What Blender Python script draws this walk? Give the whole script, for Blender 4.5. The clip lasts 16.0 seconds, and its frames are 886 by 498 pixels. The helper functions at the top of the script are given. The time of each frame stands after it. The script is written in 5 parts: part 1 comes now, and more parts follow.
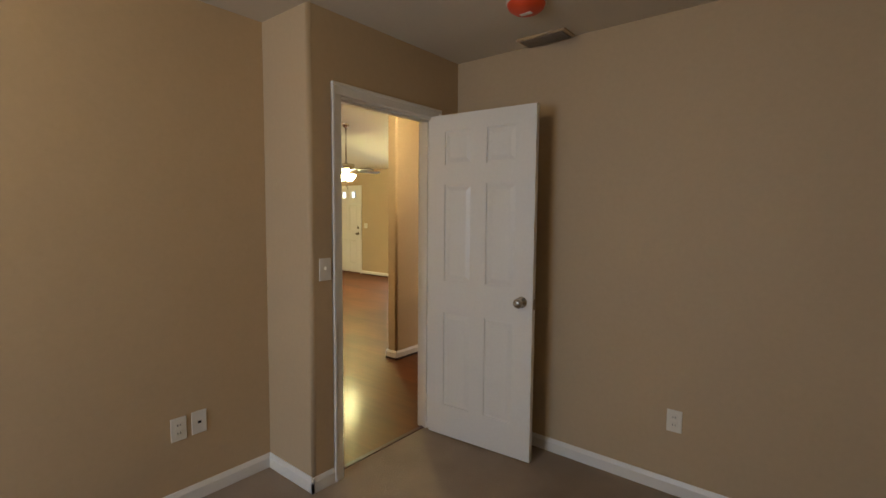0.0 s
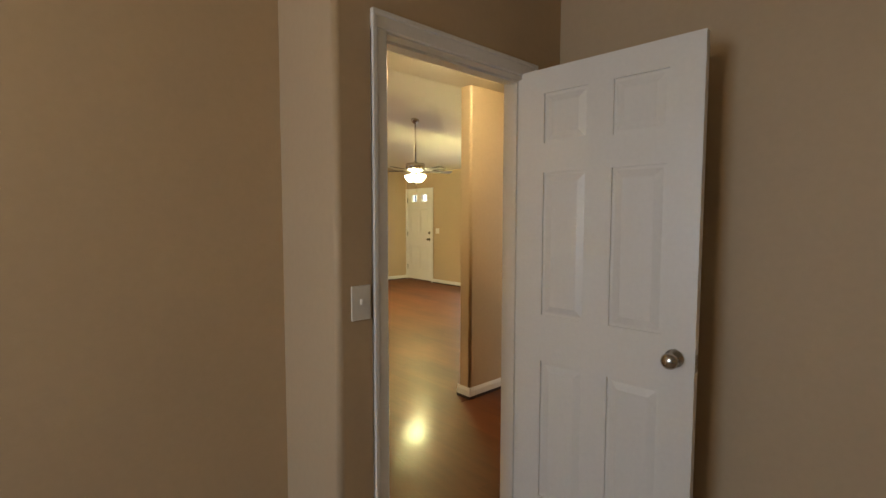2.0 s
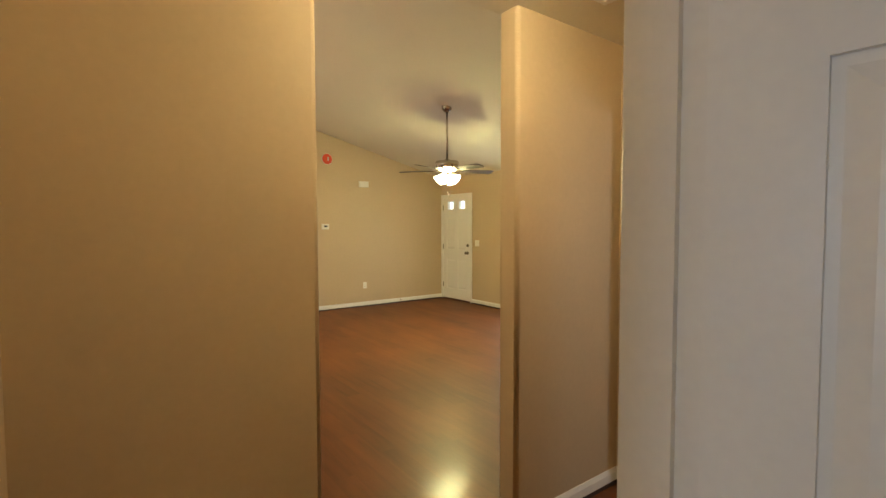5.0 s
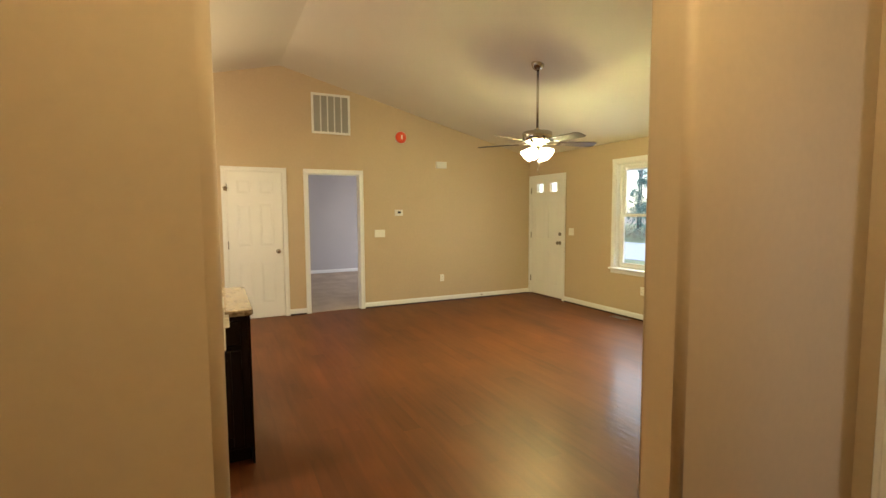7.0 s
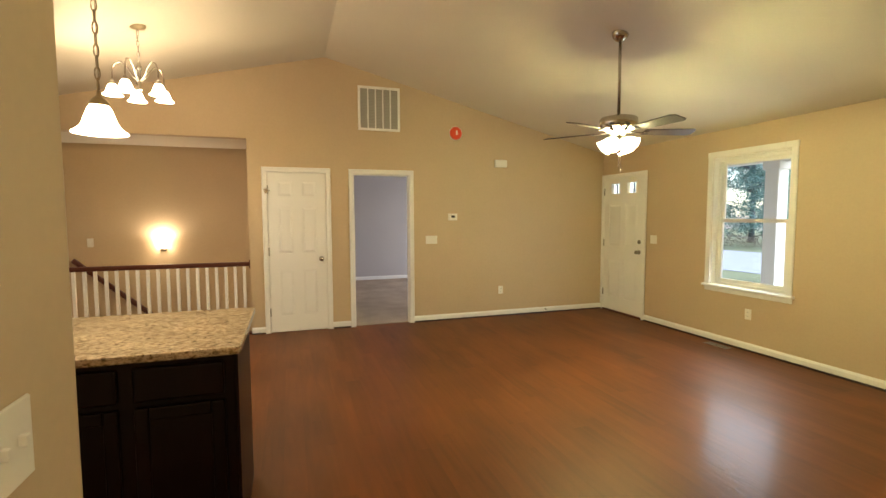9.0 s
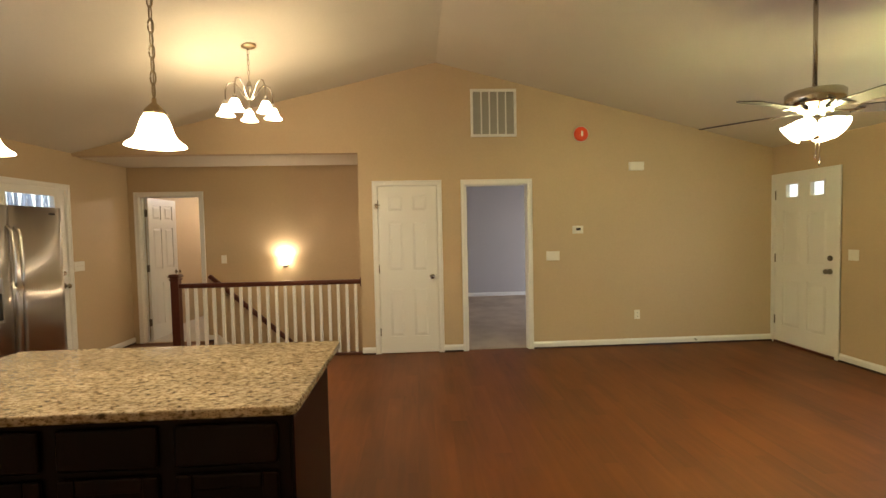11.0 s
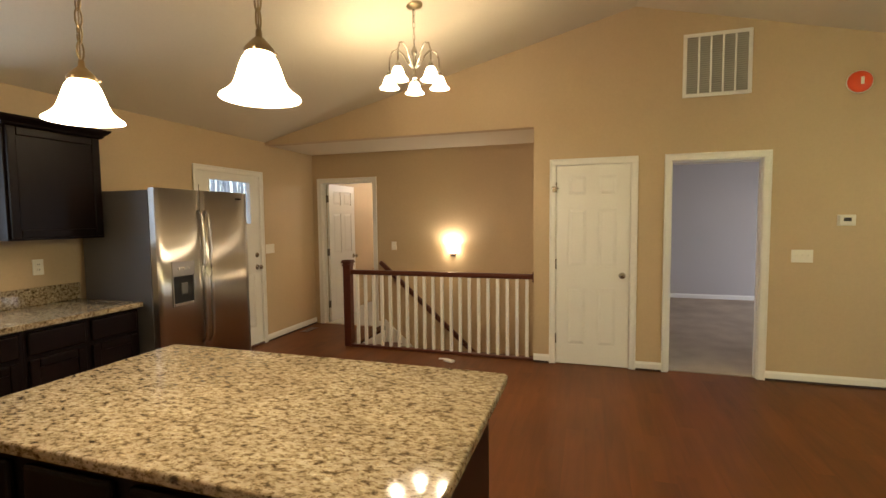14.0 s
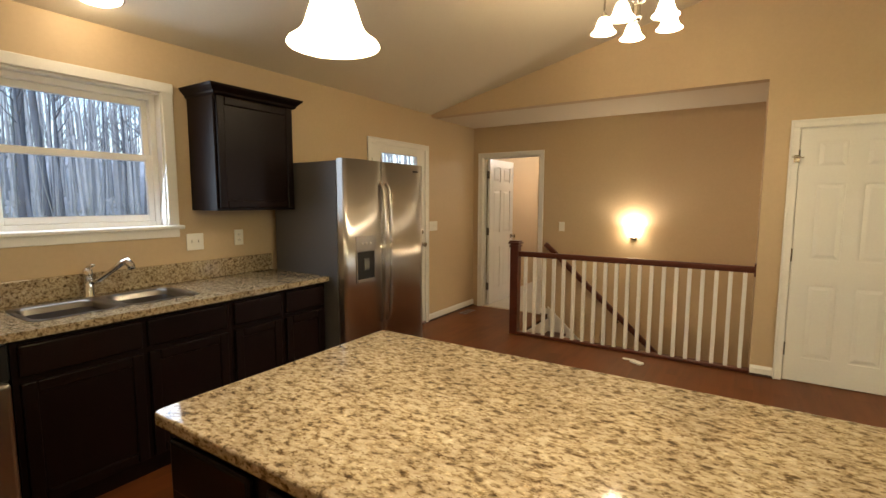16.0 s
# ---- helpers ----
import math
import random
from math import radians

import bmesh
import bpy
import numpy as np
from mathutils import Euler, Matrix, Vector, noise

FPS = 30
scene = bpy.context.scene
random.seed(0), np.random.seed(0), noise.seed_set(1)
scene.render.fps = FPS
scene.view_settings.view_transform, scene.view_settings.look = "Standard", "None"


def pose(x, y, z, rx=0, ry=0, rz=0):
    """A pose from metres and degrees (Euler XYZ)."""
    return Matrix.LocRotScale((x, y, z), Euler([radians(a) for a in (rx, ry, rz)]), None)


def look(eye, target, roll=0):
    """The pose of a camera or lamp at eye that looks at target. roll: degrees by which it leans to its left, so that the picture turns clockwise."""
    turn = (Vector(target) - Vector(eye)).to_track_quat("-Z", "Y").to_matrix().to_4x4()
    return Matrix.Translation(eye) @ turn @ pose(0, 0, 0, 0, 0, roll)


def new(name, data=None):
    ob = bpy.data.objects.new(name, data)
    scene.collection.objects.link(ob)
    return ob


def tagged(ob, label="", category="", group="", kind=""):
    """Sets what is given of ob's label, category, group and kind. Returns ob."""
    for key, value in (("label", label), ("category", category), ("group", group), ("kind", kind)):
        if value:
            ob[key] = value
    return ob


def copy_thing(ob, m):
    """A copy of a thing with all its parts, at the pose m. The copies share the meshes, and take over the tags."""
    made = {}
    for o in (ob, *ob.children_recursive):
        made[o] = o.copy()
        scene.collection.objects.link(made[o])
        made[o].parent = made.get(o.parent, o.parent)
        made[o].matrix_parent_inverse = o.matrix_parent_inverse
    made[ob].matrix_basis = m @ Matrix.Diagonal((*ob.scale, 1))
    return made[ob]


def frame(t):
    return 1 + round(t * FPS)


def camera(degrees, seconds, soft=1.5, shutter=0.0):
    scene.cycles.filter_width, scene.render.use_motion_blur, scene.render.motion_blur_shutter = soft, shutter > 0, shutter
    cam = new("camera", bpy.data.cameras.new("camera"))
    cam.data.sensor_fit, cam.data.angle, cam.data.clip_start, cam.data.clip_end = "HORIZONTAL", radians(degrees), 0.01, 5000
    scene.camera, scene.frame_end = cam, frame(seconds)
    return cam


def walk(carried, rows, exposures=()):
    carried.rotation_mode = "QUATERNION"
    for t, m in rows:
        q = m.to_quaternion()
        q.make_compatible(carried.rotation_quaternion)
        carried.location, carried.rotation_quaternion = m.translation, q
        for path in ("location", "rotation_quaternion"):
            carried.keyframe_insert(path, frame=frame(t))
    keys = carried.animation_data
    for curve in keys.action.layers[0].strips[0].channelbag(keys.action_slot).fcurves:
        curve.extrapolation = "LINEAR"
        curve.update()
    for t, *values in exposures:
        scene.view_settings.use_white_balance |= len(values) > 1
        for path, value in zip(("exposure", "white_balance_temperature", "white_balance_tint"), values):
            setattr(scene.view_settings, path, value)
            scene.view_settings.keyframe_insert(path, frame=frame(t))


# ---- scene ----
cam = camera(86.9, 16.0)
PATH = [
    (0, (0.246, 0.003, 1.439), (-1.012, 1.551, 1.29), 0.5),
    (0.5, (0.101, 0.135, 1.44), (-1.203, 1.645, 1.294), 0.7),
    (1, (-0.035, 0.29, 1.435), (-1.42, 1.725, 1.294), 0.5),
    (1.5, (-0.194, 0.466, 1.428), (-1.655, 1.824, 1.293), 0.2),
    (2, (-0.405, 0.649, 1.43), (-1.89, 1.982, 1.298), 0.1),
    (2.5, (-0.594, 0.85, 1.433), (-2.104, 2.155, 1.311), 0.1),
    (3, (-0.793, 1.048, 1.434), (-2.335, 2.316, 1.32), 0.1),
    (5.5, (-1.655, 1.88, 1.455), (-3.302, 3.01, 1.361), -0.2),
    (6, (-1.892, 2.079, 1.456), (-3.602, 3.11, 1.339), -0.2),
    (6.5, (-2.054, 2.189, 1.456), (-3.816, 3.125, 1.316), -0.3),
    (7, (-2.256, 2.287, 1.465), (-4.051, 3.154, 1.31), -0.3),
    (7.5, (-2.43, 2.388, 1.469), (-4.246, 3.211, 1.313), -0.6),
    (8, (-2.621, 2.491, 1.468), (-4.456, 3.272, 1.314), -0.6),
    (10.5, (-3.352, 2.846, 1.503), (-5.334, 3.092, 1.404), -0.6),
    (11, (-3.512, 2.877, 1.507), (-5.507, 2.989, 1.422), -1.2),
    (11.5, (-3.641, 2.886, 1.522), (-5.639, 2.878, 1.433), -1.5),
    (12, (-3.799, 2.885, 1.514), (-5.793, 2.763, 1.429), -1.4),
    (12.5, (-3.94, 2.881, 1.509), (-5.928, 2.68, 1.423), -1.2),
    (13, (-4.064, 2.867, 1.521), (-6.038, 2.56, 1.425), -1.1),
    (13.5, (-4.16, 2.829, 1.505), (-6.107, 2.38, 1.401), -0.9),
    (14, (-4.278, 2.747, 1.518), (-6.182, 2.15, 1.387), -0.6),
    (14.5, (-4.37, 2.608, 1.509), (-6.236, 1.904, 1.356), -0.0),
    (15, (-4.443, 2.438, 1.488), (-6.258, 1.617, 1.307), 0.4),
    (15.5, (-4.508, 2.269, 1.472), (-6.257, 1.321, 1.27), 0.4),
    (16, (-4.531, 2.099, 1.472), (-6.201, 1.018, 1.264), 0.1),
]
walk(cam, [(t, look(eye, target, roll)) for t, eye, target, roll in PATH], [(0, 1.8), (3, 1.85), (5.5, 1.75), (8.2, 1.8), (10.5, 1.4), (13, 1.35), (16, 1.45)])


# ---- world, sun and large lights ----
world = bpy.data.worlds.new("world")
scene.world = world
world.use_nodes = True
wn = world.node_tree
sky = wn.nodes.new("ShaderNodeTexSky")
sky.sky_type = "NISHITA"
sky.sun_disc = False
sky.sun_elevation = radians(45)
sky.sun_rotation = radians(55)
sky.dust_density = 1.0
wn.links.new(sky.outputs[0], wn.nodes["Background"].inputs[0])
wn.nodes["Background"].inputs[1].default_value = 0.15
sun = new("sun", bpy.data.lights.new("sun", "SUN"))
sun.data.energy, sun.data.angle, sun.data.color = 2.0, radians(40), (0.76, 0.88, 1.0)
sun.matrix_world = look((0, 0, 10), (-1.0, -0.7, 8.78))

WARM = (1.0, 0.80, 0.53)
DAY = (0.68, 0.82, 1.0)


def lamp(name, kind, at, power, colour, size=0.05):
    ob = new(name, bpy.data.lights.new(name, kind))
    ob.data.energy, ob.data.color = power * 0.66, colour
    if kind == "POINT":
        ob.data.shadow_soft_size = size
    ob.location = at
    return ob


def window_light(name, at, target, w, h, power, colour=DAY):
    ob = lamp(name, "AREA", at, power, colour)
    ob.data.shape, ob.data.size, ob.data.size_y = "RECTANGLE", w, h
    ob.matrix_world = look(at, target)
    return ob


FR, KW = 7.378, -1.08
window_light("bedroom_daylight", (-1.125, -2.56, 1.35), (-1.4, 0, 0.9), 0.95, 1.3, 14.5, (0.62, 0.77, 1.0))
window_light("second_bedroom_daylight", (-11.6, 7.3, 1.4), (-11.6, 4.4, 0.1), 1.6, 1.4, 35, (0.88, 0.90, 1.0))
window_light("front_window_daylight", (-6.72, FR - 0.02, 1.12), (-6.72, 4, 0.9), 0.8, 0.8, 9)
window_light("third_bedroom_daylight", (-0.8, 5.35, 1.5), (-1.6, 3.9, 1.0), 0.7, 0.8, 7, (0.9, 0.93, 1.0))
window_light("kitchen_window_daylight", (-5.69, KW + 0.02, 1.75), (-5.69, 2, 1.2), 0.85, 0.8, 7.5)
# added fill light, out of view and without a fixture, brightens the laundry
lamp("laundry_fill", "POINT", (-12.25, 0.0, 2.25), 18, (1.0, 0.94, 0.86), 0.1)


# ---- materials ----
def material(name, colour, rough=0.6, metal=0.0, var=0.06, scale=3.0, fine=60.0, bump=0.15, bump_scale=120.0, dist=0.002, coat=0.0, spec=0.5, stretch=None):
    m = bpy.data.materials.new(name)
    m.use_nodes = True
    nt = m.node_tree
    b = nt.nodes["Principled BSDF"]
    b.inputs["Roughness"].default_value = rough
    b.inputs["Metallic"].default_value = metal
    b.inputs["Coat Weight"].default_value = coat
    b.inputs["Specular IOR Level"].default_value = spec
    tc = nt.nodes.new("ShaderNodeTexCoord")
    mp = nt.nodes.new("ShaderNodeMapping")
    nt.links.new(tc.outputs["Object"], mp.inputs[0])
    if stretch:
        mp.inputs["Scale"].default_value = stretch
    n1 = nt.nodes.new("ShaderNodeTexNoise")
    n1.inputs["Scale"].default_value = scale
    n1.inputs["Detail"].default_value = 3
    n2 = nt.nodes.new("ShaderNodeTexNoise")
    n2.inputs["Scale"].default_value = fine
    n2.inputs["Detail"].default_value = 2
    add = nt.nodes.new("ShaderNodeMath")
    add.operation = "ADD"
    for n, k in ((n1, 0), (n2, 1)):
        nt.links.new(mp.outputs[0], n.inputs["Vector"])
        nt.links.new(n.outputs["Fac"], add.inputs[k])
    mr = nt.nodes.new("ShaderNodeMapRange")
    mr.inputs["From Min"].default_value, mr.inputs["From Max"].default_value = 0.6, 1.4
    mr.inputs["To Min"].default_value, mr.inputs["To Max"].default_value = 1 - var, 1 + var
    nt.links.new(add.outputs[0], mr.inputs["Value"])
    mul = nt.nodes.new("ShaderNodeVectorMath")
    mul.operation = "SCALE"
    mul.inputs[0].default_value = colour
    nt.links.new(mr.outputs[0], mul.inputs["Scale"])
    nt.links.new(mul.outputs[0], b.inputs["Base Color"])
    if bump:
        n3 = nt.nodes.new("ShaderNodeTexNoise")
        n3.inputs["Scale"].default_value = bump_scale
        n3.inputs["Detail"].default_value = 2
        nt.links.new(mp.outputs[0], n3.inputs["Vector"])
        bp = nt.nodes.new("ShaderNodeBump")
        bp.inputs["Strength"].default_value = bump
        bp.inputs["Distance"].default_value = dist
        nt.links.new(n3.outputs["Fac"], bp.inputs["Height"])
        nt.links.new(bp.outputs[0], b.inputs["Normal"])
    return m


def glow(name, colour, strength, body=0.45):
    m = bpy.data.materials.new(name)
    m.use_nodes = True
    b = m.node_tree.nodes["Principled BSDF"]
    b.inputs["Base Color"].default_value = (0.9, 0.88, 0.84, 1)
    b.inputs["Roughness"].default_value = 0.25
    b.inputs["Emission Color"].default_value = (*colour, 1)
    b.inputs["Emission Strength"].default_value = strength * 0.66
    nt = m.node_tree
    clear, mix = nt.nodes.new("ShaderNodeBsdfTransparent"), nt.nodes.new("ShaderNodeMixShader")
    clear.inputs["Color"].default_value = (1.0, 0.96, 0.88, 1)
    mix.inputs[0].default_value = body
    for p, q in ((clear.outputs[0], mix.inputs[1]), (b.outputs[0], mix.inputs[2]), (mix.outputs[0], nt.nodes["Material Output"].inputs[0])):
        nt.links.new(p, q)
    return m


WALL = material("tan_wall_paint", (0.53, 0.398, 0.250), 0.62, var=0.035, scale=1.3, fine=40, bump=0.12, bump_scale=160, dist=0.001)
CEIL = material("ceiling_paint", (0.68, 0.61, 0.49), 0.85, var=0.03, scale=1.0, bump=0.3, bump_scale=130, dist=0.002)
WHITE = material("white_trim_paint", (0.80, 0.78, 0.74), 0.35, var=0.03, scale=2.0, bump=0.05)
PLATE = material("ivory_plastic", (0.80, 0.77, 0.70), 0.3, var=0.02, bump=0)
CARPET = material("beige_carpet", (0.45, 0.36, 0.28), 0.95, var=0.3, scale=2.2, fine=260, bump=1.0, bump_scale=420, dist=0.008, spec=0.1)
ESPRESSO = material("espresso_wood", (0.0068, 0.0030, 0.0025), 0.32, spec=0.12, var=0.25, scale=4, fine=30, bump=0.05, stretch=(1, 1, 0.15))
CHERRY = material("dark_red_wood", (0.085, 0.022, 0.012), 0.28, var=0.25, scale=6, fine=40, bump=0.05, stretch=(1, 0.2, 1))
STEEL = material("brushed_steel", (0.54, 0.52, 0.49), 0.3, 1.0, var=0.05, scale=2, fine=300, bump=0.06, bump_scale=240, stretch=(1, 1, 0.02), dist=0.0006)
INOX = material("sink_steel", (0.24, 0.23, 0.215), 0.28, 1.0, var=0.05, scale=4, bump=0.03)
GREY = material("grey_fridge_side", (0.10, 0.095, 0.09), 0.45, var=0.05, bump=0.1)
NICKEL = material("satin_nickel", (0.50, 0.46, 0.40), 0.2, 1.0, var=0.04, bump=0)
BRONZE = material("antique_brass", (0.42, 0.33, 0.20), 0.3, 1.0, var=0.08, bump=0)
HINGE = material("dark_bronze", (0.20, 0.175, 0.14), 0.38, 1.0, var=0.1, bump=0)
CHROME = material("chrome", (0.75, 0.74, 0.72), 0.08, 1.0, var=0.02, bump=0)
BLACK = material("black_plastic", (0.012, 0.012, 0.013), 0.3, var=0.1, bump=0)
ORANGE = material("orange_plastic", (0.75, 0.075, 0.02), 0.4, var=0.05, bump=0)
sb = STEEL.node_tree
tg = sb.nodes.new("ShaderNodeTangent")
tg.direction_type, tg.axis = "RADIAL", "Z"
sb.links.new(tg.outputs[0], sb.nodes["Principled BSDF"].inputs["Tangent"])
sb.nodes["Principled BSDF"].inputs["Anisotropic"].default_value = 0.9
# shade inside the return grille as a flat grey, for backing and louvres
VENT = material("grey_vent_shadow", (0.37, 0.35, 0.31), 0.7, var=0.05, bump=0)
VINYL = material("pale_vinyl_floor", (0.55, 0.51, 0.45), 0.4, var=0.08, scale=5, bump=0.05)
GREYWALL = material("grey_wall_paint", (0.46, 0.43, 0.42), 0.7, var=0.03, scale=1.3, bump=0.2, bump_scale=160)
BASE_STRIP = material("dark_base_strip", (0.03, 0.012, 0.007), 0.4, bump=0)
CHIP = material("brown_register", (0.22, 0.17, 0.12), 0.6, bump=0)
BLADE = material("walnut_blade", (0.05, 0.03, 0.02), 0.5, var=0.2, scale=5, fine=40, bump=0.05)
PEND = glow("lit_pendant_glass", (1.0, 0.84, 0.60), 11.0)
BULB = glow("lit_frosted_glass", (1.0, 0.86, 0.66), 8.0)
FANBOWL = glow("lit_fan_glass", (1.0, 0.93, 0.66), 6.5, 0.9)


# ---- mesh helpers ----
def bx(bm, x0, y0, z0, x1, y1, z1, bevel=0.0, seg=1):
    m = Matrix.LocRotScale(((x0 + x1) / 2, (y0 + y1) / 2, (z0 + z1) / 2), None, (abs(x1 - x0), abs(y1 - y0), abs(z1 - z0)))
    geo = bmesh.ops.create_cube(bm, size=1, matrix=m)
    if bevel:
        edges = list({e for v in geo["verts"] for e in v.link_edges})
        bmesh.ops.bevel(bm, geom=edges, offset=bevel, segments=seg, affect="EDGES", profile=0.5)
    return bm


def cube(x0, y0, z0, x1, y1, z1, bevel=0.0, seg=1):
    return bx(bmesh.new(), x0, y0, z0, x1, y1, z1, bevel, seg)


def lathe(bm, profile, seg=24, at=(0, 0, 0), m=None):
    rings = []
    for r, z in profile:
        ring = []
        for k in range(seg):
            a = 2 * math.pi * k / seg
            p = Vector((r * math.cos(a), r * math.sin(a), z))
            p = (m @ p if m else p) + Vector(at)
            ring.append(bm.verts.new(p))
        rings.append(ring)
    for a, b in zip(rings, rings[1:]):
        for k in range(seg):
            f = bm.faces.new((a[k], a[(k + 1) % seg], b[(k + 1) % seg], b[k]))
            f.smooth = True
    return bm


def tube(bm, pts, r, seg=8, caps=True):
    pts = [Vector(p) for p in pts]
    rings = []
    for i, p in enumerate(pts):
        d = (pts[min(i + 1, len(pts) - 1)] - pts[max(i - 1, 0)]).normalized()
        q = d.to_track_quat("Z", "Y")
        rr = r[i] if isinstance(r, (list, tuple)) else r
        rings.append([bm.verts.new(p + q @ Vector((rr * math.cos(2 * math.pi * k / seg), rr * math.sin(2 * math.pi * k / seg), 0))) for k in range(seg)])
    for a, b in zip(rings, rings[1:]):
        for k in range(seg):
            f = bm.faces.new((a[k], a[(k + 1) % seg], b[(k + 1) % seg], b[k]))
            f.smooth = True
    if caps:
        bm.faces.new(rings[0][::-1])
        bm.faces.new(rings[-1])
    return bm


def part(name, bm, mat, parent=None, label="", normals=True):
    if normals:
        bmesh.ops.recalc_face_normals(bm, faces=bm.faces[:])
    me = bpy.data.meshes.new(name)
    bm.to_mesh(me)
    bm.free()
    me.materials.append(mat)
    ob = new(name, me)
    if parent:
        ob.parent = parent
    if label:
        ob["label"] = label
    return ob


def thing(name, at=(0, 0, 0), label="", category="", group="", kind="", rz=0):
    ob = new(name)
    ob.location = at
    ob.rotation_euler = (0, 0, radians(rz))
    ob.empty_display_size = 0.1
    return tagged(ob, label, category, group, kind)


def structure(name, bm, mat, label="", category=""):
    return tagged(part(name, bm, mat), label, category, kind="structure")


def pierced(axis, a0, a1, u0, u1, z0, z1, holes):
    """A wall a0..a1 thick across the axis, u0..u1 long, with holes (u0, u1, z0, z1)."""
    us = sorted({u0, u1, *[h[0] for h in holes], *[h[1] for h in holes]})
    zs = sorted({z0, z1, *[h[2] for h in holes], *[h[3] for h in holes]})
    def solid(i, k):
        if not (0 <= i < len(us) - 1 and 0 <= k < len(zs) - 1):
            return False
        cu, cz = (us[i] + us[i + 1]) / 2, (zs[k] + zs[k + 1]) / 2
        return not any(h[0] < cu < h[1] and h[2] < cz < h[3] for h in holes)
    bm = bmesh.new()
    cache = {}
    def v(a, u, z):
        key = (a, u, z)
        if key not in cache:
            cache[key] = bm.verts.new((a, u, z) if axis == "x" else (u, a, z))
        return cache[key]
    for i in range(len(us) - 1):
        for k in range(len(zs) - 1):
            if not solid(i, k):
                continue
            ua, ub, za, zb = us[i], us[i + 1], zs[k], zs[k + 1]
            for a in (a0, a1):
                bm.faces.new((v(a, ua, za), v(a, ub, za), v(a, ub, zb), v(a, ua, zb)))
            if not solid(i - 1, k):
                bm.faces.new((v(a0, ua, za), v(a1, ua, za), v(a1, ua, zb), v(a0, ua, zb)))
            if not solid(i + 1, k):
                bm.faces.new((v(a0, ub, za), v(a1, ub, za), v(a1, ub, zb), v(a0, ub, zb)))
            if not solid(i, k - 1):
                bm.faces.new((v(a0, ua, za), v(a1, ua, za), v(a1, ub, za), v(a0, ub, za)))
            if not solid(i, k + 1):
                bm.faces.new((v(a0, ua, zb), v(a1, ua, zb), v(a1, ub, zb), v(a0, ub, zb)))
    return bm


def prism(pts, z0, z1, rounds=None):
    """An upright prism on a footprint, with some of its corners rounded."""
    rounds = rounds or {}
    out = []
    n = len(pts)
    for i, p in enumerate(pts):
        p = Vector(p)
        if i not in rounds:
            out.append(p)
            continue
        r = rounds[i]
        a, b = (Vector(pts[i - 1]) - p).normalized(), (Vector(pts[(i + 1) % n]) - p).normalized()
        c = p + (a + b) * r
        for k in range(7):
            t = k / 6 * math.pi / 2
            out.append(c - b * r * math.cos(t) - a * r * math.sin(t))
    bm = bmesh.new()
    lo = [bm.verts.new((p.x, p.y, z0)) for p in out]
    hi = [bm.verts.new((p.x, p.y, z1)) for p in out]
    bm.faces.new(lo)
    bm.faces.new(hi)
    for k in range(len(out)):
        f = bm.faces.new((lo[k], lo[(k + 1) % len(out)], hi[(k + 1) % len(out)], hi[k]))
        f.smooth = (lo[k].co - lo[(k + 1) % len(out)].co).length < 0.02
    return bm


# ---- the large structure ----
FW, SW = -9.19, -10.215
RIDGE_Y, RIDGE_Z, EAVE, KITCHEN_EAVE = 3.15, 3.50, 2.44, 2.470
HALL_W, HALL_E = -2.957, -1.83
BED_X, BED_Y = -1.71, 2.555
DH = 2.053
WT = EAVE + 0.06

structure("wall_far", pierced("x", FW - 0.12, FW, 2.195, FR, 0, 3.6, [(2.402, 3.145, 0, DH), (3.471, 4.253, 0, DH)]), WALL, "tan painted gable wall with doors", "wall")
structure("wall_gable", cube(FW - 0.12, KW, EAVE, FW, 2.195, 3.6), WALL, "tan painted gable wall over the stairwell", "wall")
structure("wall_stairwell_back", pierced("x", SW - 0.12, SW, KW - 0.15, 2.32, -2.8, WT, [(-0.954, -0.113, 0, DH)]), WALL, "tan painted stairwell wall with a sconce", "wall")
structure("wall_stairwell_end", cube(SW, 2.2, -2.8, FW - 0.12, 2.32, WT), WALL, "tan painted stairwell end wall", "wall")
structure("ceiling_stairwell", cube(SW - 0.12, KW, EAVE, FW - 0.12, 2.32, EAVE + 0.1), CEIL, "flat tan ceiling over the stairwell", "ceiling")
structure("wall_kitchen", pierced("y", KW - 0.15, KW, SW, -3.78, -0.3, 2.75, [(-6.13, -5.25, 1.30, 2.15), (-9.065, -8.107, 0, DH)]), WALL, "tan painted kitchen wall with a window and a door", "wall")
structure("wall_front", pierced("y", FR, FR + 0.15, FW - 0.12, -3.03, -0.3, 2.75, [(-9.158, -8.271, 0, DH), (-7.17, -6.27, 0.67, 2.14)]), WALL, "tan painted front wall with a door and a window", "wall")
structure("wall_living_east", prism([(HALL_W - 0.115, 3.226), (HALL_W, 3.226), (HALL_W, FR), (HALL_W - 0.115, FR)], 0, 3.6, {0: 0.012, 1: 0.02}), WALL, "tan painted wall between hall and living room", "wall")
structure("wall_hall_header", cube(HALL_W - 0.115, 2.29, EAVE + 0.012, HALL_W, 3.226, 3.6), WALL, "tan painted wall over the hall opening", "wall")
structure("wall_hall_west", prism([(-3.96, 2.29), (-3.96, 2.17), (HALL_W - 0.12, 2.17), (HALL_W - 0.12, 1.25), (HALL_W, 1.25), (HALL_W, 2.29)], 0, 3.6, {0: 0.02, 5: 0.02}), WALL, "tan painted hall wall with rounded corners", "wall")
structure("wall_kitchen_east", cube(-3.96, KW, 0, -3.84, 2.17, 3.6), WALL, "tan painted kitchen end wall", "wall")
structure("wall_hall_south", cube(HALL_W, 1.374, 0, -2.234, 1.494, WT), WALL, "tan painted hall end wall", "wall")
